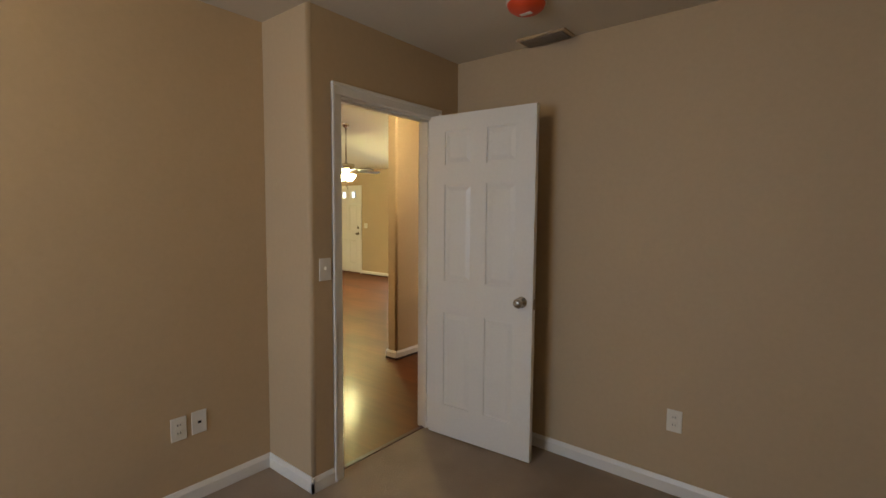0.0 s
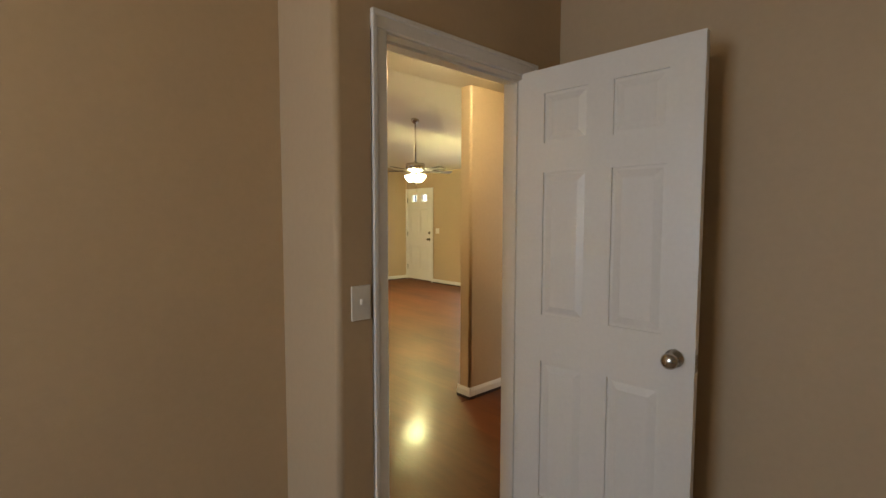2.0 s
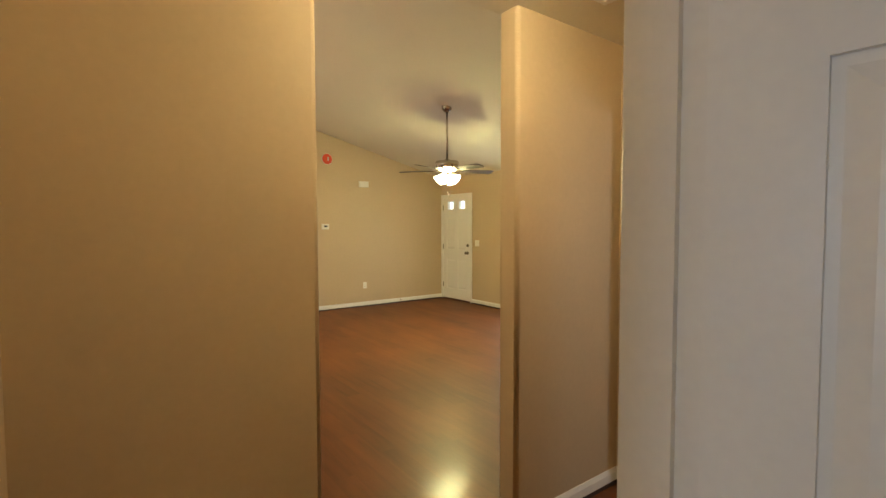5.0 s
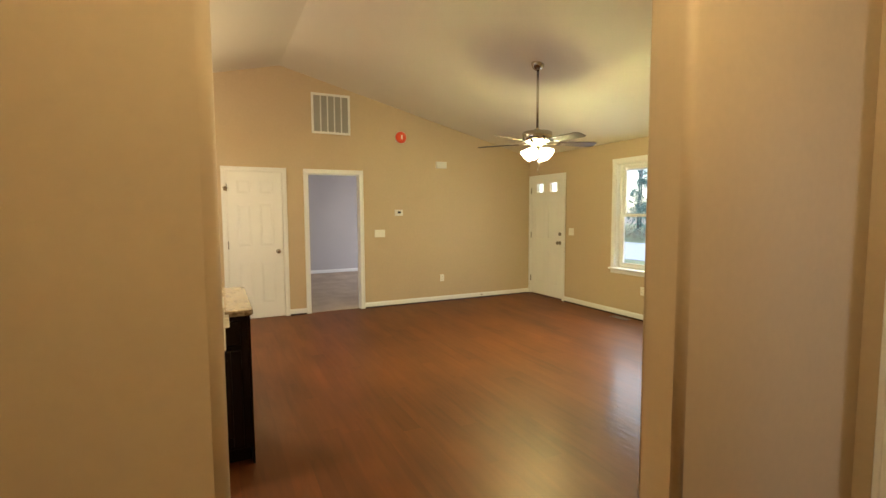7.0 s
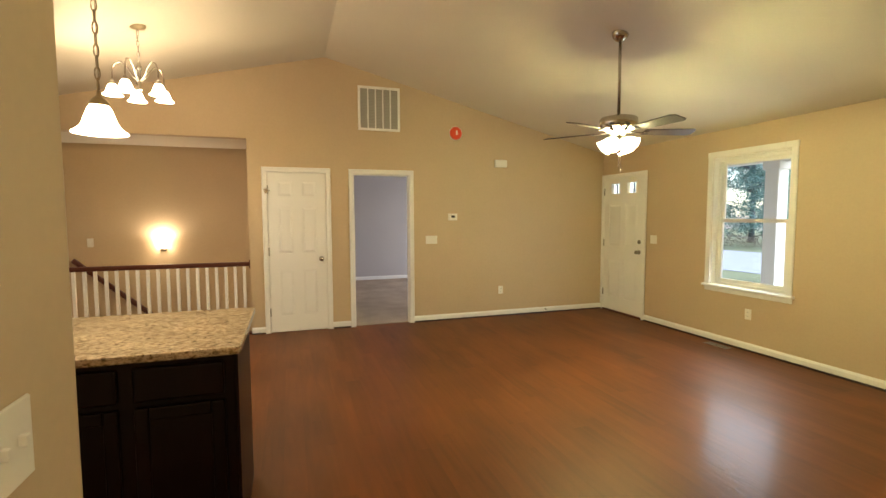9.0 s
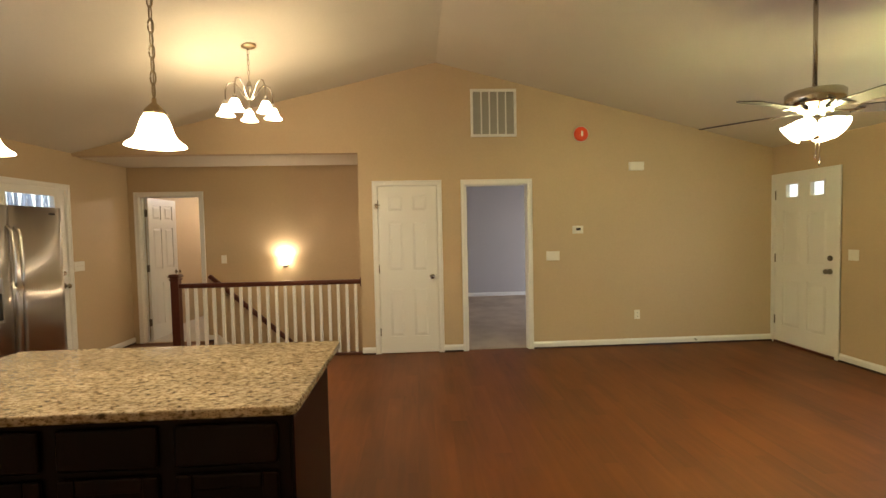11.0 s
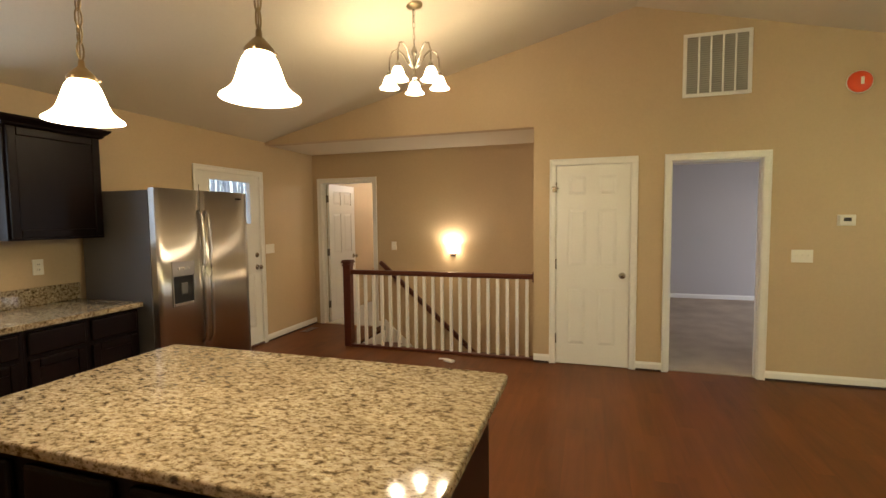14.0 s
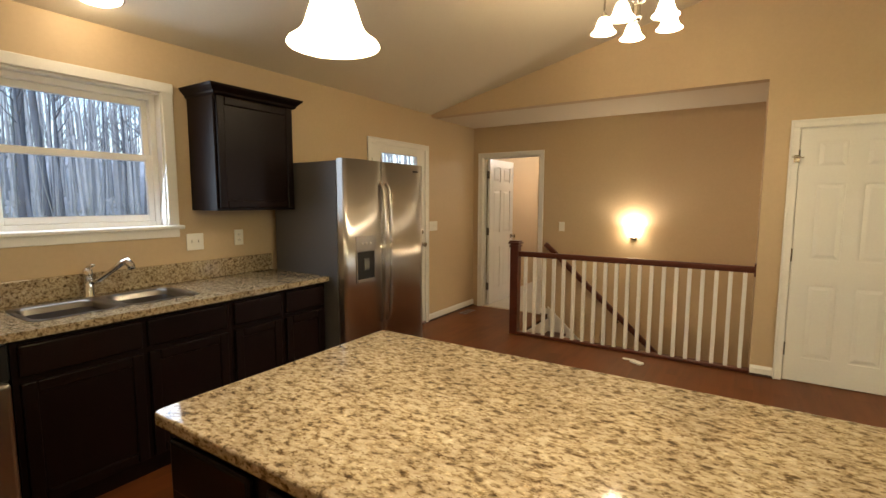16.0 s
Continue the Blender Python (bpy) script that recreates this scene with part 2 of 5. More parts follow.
structure("wall_hall_north", pierced("y", 4.03, 4.15, HALL_W, HALL_E + 0.12, 0, WT, [(-2.857, -2.062, 0, DH)]), WALL, "tan painted hall end wall with a door", "wall")
structure("wall_hall_east", cube(HALL_E, 2.555, 0, BED_X, 4.03, WT), WALL, "tan painted hall side wall", "wall")
structure("wall_bedroom_door", pierced("x", HALL_E, BED_X, 1.494, 2.555, 0, WT, [(1.550, 2.322, 0, DH)]), WALL, "tan painted bedroom wall with the open door", "wall")
structure("wall_bedroom_jog", prism([(-2.234, 1.374), (BED_X, 1.374), (BED_X, 1.494), (-2.234, 1.494)], 0, WT, {1: 0.02}), WALL, "tan painted wall return", "wall")
structure("wall_bedroom_west", cube(-2.234, -2.72, 0, -2.114, 1.374, WT), WALL, "tan painted bedroom wall", "wall")
structure("wall_bedroom_north", cube(BED_X, BED_Y, 0, 2.42, BED_Y + 0.12, WT), WALL, "tan painted bedroom wall", "wall")
structure("wall_bedroom_east", cube(2.3, -2.72, 0, 2.42, BED_Y, WT), WALL, "tan painted bedroom wall", "wall")
structure("wall_bedroom_south", pierced("y", -2.72, -2.6, -2.114, 2.3, 0, WT, [(-1.65, -0.6, 0.65, 2.05)]), WALL, "tan painted bedroom wall with a window", "wall")
structure("ceiling_bedroom", prism([(-2.234, -2.72), (2.42, -2.72), (2.42, BED_Y + 0.12), (-1.77, BED_Y + 0.12), (-1.77, 1.434), (-2.234, 1.434)], EAVE, EAVE + 0.1), CEIL, "flat tan bedroom ceiling", "ceiling")
structure("ceiling_hall_opening", cube(HALL_W - 0.115, 2.29, EAVE, HALL_W, 3.226, EAVE + 0.012), CEIL, "flat pale ceiling strip in the hall opening", "ceiling")
structure("ceiling_hall", cube(HALL_W, 1.434, EAVE, -1.77, 4.15, EAVE + 0.1), CEIL, "flat pale hall ceiling", "ceiling")
bm = bmesh.new()
for y0, z0, y1, z1 in ((KW - 0.15, KITCHEN_EAVE - 0.036, RIDGE_Y, RIDGE_Z), (FR + 0.15, EAVE - 0.037, RIDGE_Y, RIDGE_Z)):
    lo = [bm.verts.new(p) for p in ((FW, y0, z0), (HALL_W, y0, z0), (HALL_W, y1, z1), (FW, y1, z1))]
    hi = [bm.verts.new(v.co + Vector((0, 0, 0.14))) for v in lo]
    bm.faces.new(lo)
    bm.faces.new(hi)
    for k in range(4):
        bm.faces.new((lo[k], lo[(k + 1) % 4], hi[(k + 1) % 4], hi[k]))
structure("ceiling_vault", bm, CEIL, "vaulted pale ceiling of the living room", "ceiling")

SUB = material("subfloor", (0.03, 0.012, 0.006), 0.8, bump=0)
structure("floor", cube(FW - 0.12, KW, -0.2, HALL_W, FR, -0.012), SUB, "dark red-brown hand-scraped hardwood floor", "floor")
structure("floor_hall", cube(HALL_W, 1.494, -0.2, -1.77, 4.09, -0.012), SUB, "dark red-brown hardwood hall floor", "floor")
structure("floor_landing", cube(SW, KW, -0.2, FW - 0.12, 0.03, -0.012), SUB, "dark red-brown hardwood stair landing", "floor")
structure("floor_bedroom", prism([(-2.114, -2.6), (2.3, -2.6), (2.3, BED_Y), (-1.77, BED_Y), (-1.77, 1.45), (-2.114, 1.374)], -0.2, 0.008), CARPET, "beige cut-pile bedroom carpet", "floor")
# second bedroom behind the open doorway
structure("floor_second_bedroom", cube(-13.87, 2.32, -0.2, FW - 0.05, FR, 0.008), CARPET, "beige bedroom carpet", "floor")
structure("wall_second_bedroom_back", cube(-13.87, 2.32, 0, -13.75, FR + 0.15, WT), GREYWALL, "grey painted bedroom wall", "wall")
structure("wall_second_bedroom_side", cube(-13.75, 2.32, 0, FW - 0.12, 2.44, WT), GREYWALL, "grey painted bedroom wall", "wall")
structure("wall_second_bedroom_front", pierced("y", FR, FR + 0.15, -13.87, FW - 0.12, 0, WT, [(-12.4, -10.8, 0.7, 2.1)]), GREYWALL, "grey painted bedroom wall", "wall")
structure("ceiling_second_bedroom", cube(-13.87, 2.32, EAVE, FW - 0.12, FR + 0.15, EAVE + 0.1), CEIL, "flat bedroom ceiling", "ceiling")

structure("floor_laundry", cube(-12.6, KW, -0.2, SW - 0.03, 1.2, 0.006), VINYL, "pale vinyl laundry floor", "floor")
structure("wall_laundry_side", cube(-12.6, 0.35, 0, SW - 0.12, 0.47, WT), WALL, "pale painted laundry wall", "wall")
structure("wall_laundry_back", cube(-12.72, KW, 0, -12.6, 0.47, WT), WALL, "pale painted laundry wall", "wall")
structure("wall_laundry_outer", cube(-12.72, KW - 0.15, 0, SW - 0.12, KW, WT), WALL, "pale painted laundry wall", "wall")
structure("ceiling_laundry", cube(-12.72, KW - 0.15, EAVE, SW - 0.12, 0.47, EAVE + 0.1), CEIL, "flat laundry ceiling", "ceiling")
structure("floor_third_bedroom", cube(HALL_W - 0.12, 4.09, -0.2, 0.6, FR, 0.008), CARPET, "beige bedroom carpet", "floor")
structure("wall_bath_back", pierced("y", 5.375, 5.495, HALL_W, 0.6, 0, WT, [(-1.2, -0.4, 1.1, 2.0)]), WALL, "tan painted wall of the dark room", "wall")
structure("wall_third_bedroom_east", cube(0.6, 4.03, 0, 0.72, FR, WT), WALL, "tan painted bedroom wall", "wall")
structure("wall_third_bedroom_front", cube(HALL_W, FR, 0, 0.72, FR + 0.15, WT), WALL, "tan painted bedroom wall", "wall")
structure("wall_third_bedroom_south", cube(HALL_E + 0.12, 4.03, 0, 0.6, 4.15, WT), WALL, "tan painted bedroom wall", "wall")
structure("ceiling_third_bedroom", cube(HALL_W, 4.15, EAVE, 0.72, FR + 0.15, EAVE + 0.1), CEIL, "flat bedroom ceiling", "ceiling")
structure("wall_closet_side", cube(FW - 0.8, 2.44, 0, FW - 0.7, 3.3, WT), GREYWALL, "grey painted closet wall", "wall")
structure("wall_closet_end", cube(FW - 0.8, 3.3, 0, FW - 0.12, 3.4, WT), GREYWALL, "grey painted closet wall", "wall")

# ---- stairs ----
structure("wall_stair_below", cube(FW - 0.12, 0.03, -2.8, FW - 0.06, 2.2, -0.2), WALL, "tan painted wall under the railing", "wall")
structure("floor_basement", cube(SW, 0.03, -2.9, FW - 0.06, 2.2, -2.8), VINYL, "grey floor at the foot of the stairs", "floor")
stairs = thing("staircase", (SW, 0.03, 0), "wooden stairs going down with white risers", "stairs")
for k in range(10):
    z = -0.195 * k
    part("riser", cube(0.02, 0.22 * k + 0.001, z - 0.195, 0.9, 0.22 * k + 0.02, z - 0.03 if k else -0.035), WHITE, stairs, "white riser")
    part("tread", cube(0.02, 0.22 * k + 0.003, z - 0.225, 0.9, 0.22 * k + 0.25, z - 0.197, 0.006), CHERRY, stairs)
bm = bmesh.new()
a = [bm.verts.new(p) for p in ((0.0, 0.0, 0.12), (0.0, 0.0, -0.25), (0.0, 2.15, -2.15), (0.0, 2.15, -1.78))]
b = [bm.verts.new(v.co + Vector((0.018, 0, 0))) for v in a]
bm.faces.new(a)
bm.faces.new(b)
for k in range(4):
    bm.faces.new((a[k], a[(k + 1) % 4], b[(k + 1) % 4], b[k]))
part("skirt_board", bm, WHITE, stairs, "white painted skirt board")

rail = thing("stair_railing", (FW - 0.05, 0.01, 0), "dark red wooden railing with square white balusters", "railing")
newel = part("newel_post", cube(-0.045, -0.055, 0, 0.045, 0.035, 1.0, 0.004), CHERRY, rail)
bm = bmesh.new()
bx(bm, -0.055, -0.065, 0.965, 0.055, 0.045, 0.985, 0.004)
bx(bm, -0.064, -0.074, 1.0, 0.064, 0.054, 1.018, 0.004)
bx(bm, -0.058, -0.068, 1.018, 0.058, 0.048, 1.036, 0.010, 2)
part("post_cap", bm, CHERRY, newel)
part("handrail", cube(-0.03, 0.026, 0.865, 0.03, 2.19, 0.92, 0.014, 3), CHERRY, rail)
part("rosette", cube(-0.045, 2.172, 0.835, 0.045, 2.193, 0.945, 0.006), CHERRY, rail)
part("shoe_rail", cube(-0.04, 0.026, 0.001, 0.04, 2.192, 0.03, 0.006), CHERRY, rail)
for k in range(20):
    y = 0.112 + k * 0.1052
    part("baluster", cube(-0.016, y - 0.016, 0.028, 0.016, y + 0.016, 0.867), WHITE, rail, "square white baluster")
wr = thing("wall_handrail", (SW + 0.075, 0, 0), "dark red wooden handrail on brackets going down", "handrail")
d = Vector((0, 1.8, -1.60))
bm = bmesh.new()
q = d.to_track_quat("Y", "Z").to_matrix().to_4x4()
bx(bm, -0.025, 0, -0.03, 0.025, d.length, 0.03, 0.012, 2)
bmesh.ops.transform(bm, matrix=Matrix.Translation((0, -0.0, 0.93)) @ q, verts=bm.verts[:])
part("rail", bm, CHERRY, wr)
for f in (0.12, 0.5, 0.88):
    p = Vector((0, 0, 0.90)) + d * f
    part("bracket", tube(bmesh.new(), [p, p + Vector((0, 0, -0.05)), p + Vector((-0.073, 0, -0.07))], 0.008), NICKEL, wr, "metal bracket")


# ---- trim ----
def baseboard(axis, a, out, u0, u1, with_strip=True):
    """A board on the wall face a, standing out to the side out (+1 or -1), from u0 to u1."""
    h, t, z = 0.088, 0.014, 0.0
    lo = 0.021 if with_strip else 0.010
    prof = [(0, lo), (t, lo), (t, h - 0.022), (t * 0.55, h - 0.008), (t * 0.3, h), (0, h)]
    bm = bmesh.new()
    ends = []
    for u in (u0, u1):
        ends.append([bm.verts.new((a + out * d, u, z + k) if axis == "x" else (u, a + out * d, z + k)) for d, k in prof])
    n = len(prof)
    for k in range(n):
        bm.faces.new((ends[0][k], ends[0][(k + 1) % n], ends[1][(k + 1) % n], ends[1][k]))
    bm.faces.new(ends[0])
    bm.faces.new(ends[1][::-1])
    structure("baseboard", bm, WHITE, "white painted baseboard", "baseboard")
    if with_strip:
        # dark rounded strip between the board's lower edge and the floor
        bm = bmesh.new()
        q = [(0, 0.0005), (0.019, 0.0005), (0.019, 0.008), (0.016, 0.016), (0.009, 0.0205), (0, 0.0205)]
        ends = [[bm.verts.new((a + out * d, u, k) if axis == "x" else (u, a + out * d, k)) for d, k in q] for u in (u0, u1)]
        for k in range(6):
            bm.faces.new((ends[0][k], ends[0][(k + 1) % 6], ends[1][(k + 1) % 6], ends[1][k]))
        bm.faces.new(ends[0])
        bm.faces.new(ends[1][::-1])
        structure("trim", bm, BASE_STRIP, "dark rounded strip below the baseboard", "trim")


for spec in (
    ("x", FW, 1, 2.195, 2.355), ("x", FW, 1, 3.192, 3.424), ("x", FW, 1, 4.30, FR),
    ("y", FR, -1, -8.224, HALL_W - 0.115), ("x", HALL_W - 0.115, -1, 3.226, FR), ("y", 3.226, -1, HALL_W - 0.129, HALL_W + 0.014),
    ("x", HALL_W, 1, 3.226, 4.03), ("x", HALL_W, 1, 1.494, 2.29), ("y", 2.29, 1, -3.974, HALL_W + 0.014),
    ("x", HALL_E, -1, 2.369, 4.03), ("y", 4.03, -1, HALL_W, -2.904), ("y", 4.03, -1, -2.015, HALL_E),
    ("y", KW, 1, SW, -9.112), ("x", SW, 1, -0.066, 0.03), ("x", -3.96, -1, -0.4, 2.29),
):
    baseboard(*spec)
for spec in (
    ("x", -2.114, 1, -2.6, 1.374), ("y", 1.374, -1, -2.114, BED_X + 0.014), ("x", BED_X, 1, 1.36, 1.503), ("x", BED_X, 1, 2.369, BED_Y),
    ("y", BED_Y, -1, BED_X, 2.3), ("x", 2.3, -1, -2.6, BED_Y), ("y", -2.6, 1, -2.114, 2.3),
    ("x", -13.75, 1, 2.44, FR), ("y", 2.44, 1, -13.75, FW - 0.12), ("y", FR, -1, -13.75, FW - 0.12),
    ("y", 0.35, -1, -12.6, SW - 0.12), ("x", -12.6, 1, KW, 0.35), ("x", HALL_W, 1, 4.15, 5.375), ("y", 5.375, -1, HALL_W, 0.6),
):
    baseboard(*spec, False)

count = [0]


def door_frame(axis, a0, a1, c0, c1, h=2.035, faces=(0, 1), sill=None):
    """Jambs, stops and casings round a clear opening c0..c1 in a wall a0..a1."""
    count[0] += 1
    ob = thing("door_frame_%d" % count[0], (0, 0, 0), "white painted door casing and jamb", "door frame", kind="structure")
    def board(name, a, b, u0, u1, z0, z1, bevel=0.0):
        args = (a, u0, z0, b, u1, z1) if axis == "x" else (u0, a, z0, u1, b, z1)
        part(name, cube(*args, bevel), WHITE, ob)
    e = 0.002
    for u0, u1 in ((c0 - 0.018, c0), (c1, c1 + 0.018)):
        board("jamb", a0 - e, a1 + e, u0, u1, 0, h)
    board("jamb", a0 - e, a1 + e, c0 - 0.018, c1 + 0.018, h, h + 0.018)
    mid = (a0 + a1) / 2
    for u0, u1 in ((c0, c0 + 0.011), (c1 - 0.011, c1)):
        board("stop", mid - 0.018, mid + 0.018, u0, u1, 0, h)
    board("stop", mid - 0.018, mid + 0.018, c0 + 0.011, c1 - 0.011, h - 0.011, h)
    for f in faces:
        a, o = ((a0, -1), (a1, 1))[f]
        for u0, u1, w0, w1 in ((c0 - 0.065, c0 - 0.005, c0 - 0.065, c0 - 0.047), (c1 + 0.005, c1 + 0.065, c1 + 0.047, c1 + 0.065)):
            for (p, r, t) in ((u0, u1, 0.012), (w0, w1, 0.018)):
                board("casing", a, a + o * t, p, r, 0, h + 0.005 if t < 0.015 else h + 0.047, 0.003)
        board("casing", a, a + o * 0.012, c0 - 0.047, c1 + 0.047, h + 0.005, h + 0.05, 0.003)
        board("casing", a, a + o * 0.018, c0 - 0.065, c1 + 0.065, h + 0.047, h + 0.065, 0.003)
    return ob


PANELS = {}


def panel_mesh(w, h, t):
    key = (round(w, 3), round(h, 3), t)
    if key not in PANELS:
        bm = bmesh.new()
        bx(bm, 0, -t / 2 + 0.009, 0, w, t / 2 - 0.009, h)
        for sgn in (-1, 1):
            y0, y1 = sgn * (t / 2 - 0.009), sgn * (t / 2 - 0.001)
            o = [bm.verts.new((x, y0, z)) for x, z in ((0.012, 0.012), (w - 0.012, 0.012), (w - 0.012, h - 0.012), (0.012, h - 0.012))]
            i = [bm.verts.new((x, y1, z)) for x, z in ((0.04, 0.04), (w - 0.04, 0.04), (w - 0.04, h - 0.04), (0.04, h - 0.04))]
            for k in range(4):
                bm.faces.new((o[k], o[(k + 1) % 4], i[(k + 1) % 4], i[k]))
            bm.faces.new(i)
        bmesh.ops.recalc_face_normals(bm, faces=bm.faces[:])
        me = bpy.data.meshes.new("panel")
        bm.to_mesh(me)
        bm.free()
        me.materials.append(WHITE)
        PANELS[key] = me
    return PANELS[key]


def knob(parent, x, z, t, mat, sides=(-1, 1)):
    for sgn in sides:
        bm = bmesh.new()
        m = Matrix.Rotation(radians(90 * sgn), 3, "X")
        prof = [(0.0, 0.0), (0.032, 0.0), (0.032, 0.006), (0.012, 0.012), (0.011, 0.032), (0.024, 0.040), (0.029, 0.052), (0.025, 0.064), (0.012, 0.070), (0.0, 0.071)]
        lathe(bm, prof, 20, (x, -sgn * (t / 2), z), m)
        part("door_knob", bm, mat, parent, "round dark bronze knob" if mat is HINGE else "round satin nickel knob")


def hinge(parent, x, y, z, mat, t, swung=None):
    """A knuckle beside the leaf's face, a plate on the leaf's edge and, on an open leaf, one on the jamb."""
    sgn = 1 if y > 0 else -1
    bm = tube(bmesh.new(), [(x, y, z - 0.05), (x, y, z + 0.05)], 0.0075, 10)
    for e in (-0.054, 0.05):
        tube(bm, [(x, y, z + e), (x, y, z + e + 0.004)], 0.005, 8)
    bx(bm, -0.003, y, z - 0.05, -0.0006, y - sgn * (t * 0.9), z + 0.05)
    if swung is not None:
        pl = cube(-0.0012, -sgn * 0.034, z - 0.05, 0.0012, 0, z + 0.05)
        bmesh.ops.transform(pl, matrix=pose(x, y, 0, 0, 0, swung), verts=pl.verts[:])
        me = bpy.data.meshes.new("plate")
        pl.to_mesh(me)
        pl.free()
        bm.from_mesh(me)
        bpy.data.meshes.remove(me)
    part("hinge", bm, mat, parent, "satin metal hinge")


def six_panel_door(name, at, rz, w, label, mirror=1, hinges=1, rows=((0.20, 0.80), (1.0, 1.60), (1.72, 1.925)), lites=(), h=2.025, t=0.035, sides=(-1, 1), deadbolt=False, knob_mat=None, gap=0.008, swung=None, hinge_z=(0.26, 1.03, 1.81)):
    """A leaf hinged at its origin, along +x, with its faces to -y and +y."""
    ob = thing(name, (at[0], at[1], gap), label, "door", kind="structure", rz=rz)
    s, m = 0.112, 0.10
    cw = (w - 2 * s - m) / 2
    holes = []
    for z0, z1 in rows:
        for x0 in (s, s + cw + m):
            holes.append((x0, x0 + cw, z0, z1))
    glass = [(x0, x1, z0, z1) for x0, x1, z0, z1 in lites]
    leaf = part("leaf", pierced("y", -t / 2, t / 2, 0, w, 0, h, holes + glass), WHITE, ob)
    for x0, x1, z0, z1 in holes:
        p = new("panel", panel_mesh(x1 - x0, z1 - z0, t))
        p.location = (x0, 0, z0)
        p.parent = leaf
    for x0, x1, z0, z1 in glass:
        g = part("pane", cube(x0, -0.003, z0, x1, 0.003, z1), GLASS, leaf, "clear glass pane")
        g.visible_shadow = False
        bm = bmesh.new()
        for sgn in (-1, 1):
            y0, y1 = sgn * t / 2, sgn * (t / 2 + 0.006)
            for a in ((x0 - 0.018, z0 - 0.018, x1 + 0.018, z0), (x0 - 0.018, z1, x1 + 0.018, z1 + 0.018), (x0 - 0.018, z0, x0, z1), (x1, z0, x1 + 0.018, z1)):
                bx(bm, a[0], min(y0, y1), a[1], a[2], max(y0, y1), a[3])
        part("glazing_bead", bm, WHITE, leaf)
    knob(leaf, w - 0.065, 0.925, t, knob_mat or NICKEL, sides)
    part("latch_plate", cube(w - 0.0005, -0.012, 0.885, w + 0.0012, 0.012, 0.945), NICKEL, leaf)
    if deadbolt:
        for sgn in sides:
            bm = lathe(bmesh.new(), [(0, 0), (0.03, 0), (0.03, 0.008), (0.024, 0.016), (0, 0.017)], 18, (w - 0.065, -sgn * t / 2, 1.07), Matrix.Rotation(radians(90 * sgn), 3, "X"))
            part("deadbolt", bm, knob_mat or NICKEL, leaf, "round deadbolt")
    for z in hinge_z:
        hinge(leaf, -0.004, hinges * (t / 2 + 0.004), z, HINGE if swung is None else NICKEL, t, swung)
    return ob


def clear_glass():
    m = bpy.data.materials.new("clear_glass")
    m.use_nodes = True
    nt = m.node_tree
    tr = nt.nodes.new("ShaderNodeBsdfTransparent")
    gl = nt.nodes.new("ShaderNodeBsdfGlossy")
    gl.inputs["Roughness"].default_value = 0.02
    lw = nt.nodes.new("ShaderNodeLayerWeight")
    lw.inputs["Blend"].default_value = 0.5
    pw = nt.nodes.new("ShaderNodeMath")
    pw.operation = "POWER"
    pw.inputs[1].default_value = 4.0
    nt.links.new(lw.outputs["Facing"], pw.inputs[0])
    fr = nt.nodes.new("ShaderNodeMath")
    fr.operation = "MULTIPLY_ADD"
    fr.inputs[1].default_value, fr.inputs[2].default_value = 0.6, 0.035
    nt.links.new(pw.outputs[0], fr.inputs[0])
    mix = nt.nodes.new("ShaderNodeMixShader")
    for a, b in ((fr.outputs[0], mix.inputs[0]), (tr.outputs[0], mix.inputs[1]), (gl.outputs[0], mix.inputs[2]), (mix.outputs[0], nt.nodes["Material Output"].inputs[0])):
        nt.links.new(a, b)
    return m


GLASS = clear_glass()
# bedroom door, standing open against the wall
door_frame("x", HALL_E, BED_X, 1.568, 2.304)
six_panel_door("door_1", (BED_X + 0.005, 2.284), 4.5, 0.714, "white six-panel bedroom door standing open", hinges=1, gap=0.02, h=2.025)
# hall door, open into the dark room
door_frame("y", 4.03, 4.15, -2.839, -2.08)
six_panel_door("door_2", (-2.80, 4.155), 97, 0.72, "white six-panel door standing half open", hinges=1, swung=-97, hinge_z=(0.43, 1.12, 1.83))
# closet door, shut
door_frame("x", FW - 0.12, FW, 2.42, 3.127)
six_panel_door("door_3", (FW - 0.024, 2.423), 90, 0.701, "white six-panel closet door, shut", hinges=-1)
# doorway to the second bedroom, its leaf swung out of the way
door_frame("x", FW - 0.12, FW, 3.489, 4.235)
six_panel_door("door_4", (FW - 0.125, 3.484), 184, 0.735, "white six-panel bedroom door standing open", hinges=-1)
# laundry door, ajar
door_frame("x", SW - 0.12, SW, -0.936, -0.131)
six_panel_door("door_5", (SW - 0.11, -0.90), 180, 0.76, "white six-panel laundry door standing open", hinges=1)
# outside doors
door_frame("y", FR, FR + 0.15, -9.14, -8.289, faces=(0,))
six_panel_door("door_6", (-9.136, FR + 0.024), 0, 0.843, "white front door with two small square lites", hinges=-1, rows=((0.20, 0.78), (0.98, 1.62)), lites=((0.155, 0.335, 1.775, 1.925), (0.51, 0.69, 1.775, 1.925)), t=0.044, deadbolt=True, knob_mat=HINGE, gap=0.03)
door_frame("y", KW - 0.15, KW, -9.047, -8.125, faces=(1,))
six_panel_door("door_7", (-8.129, KW - 0.024), 180, 0.914, "white back door with a glazed lite", hinges=-1, rows=((0.20, 0.85),), lites=((0.15, 0.762, 1.45, 1.93),), t=0.044, deadbolt=True, gap=0.03)
for nm, y0, y1, x0, x1 in (("threshold", FR - 0.02, FR + 0.12, -9.14, -8.289), ("threshold", KW - 0.12, KW + 0.02, -9.047, -8.125)):
    structure(nm, cube(x0, y0, 0.001, x1, y1, 0.028, 0.006), CHERRY, "dark wooden door threshold", "threshold")
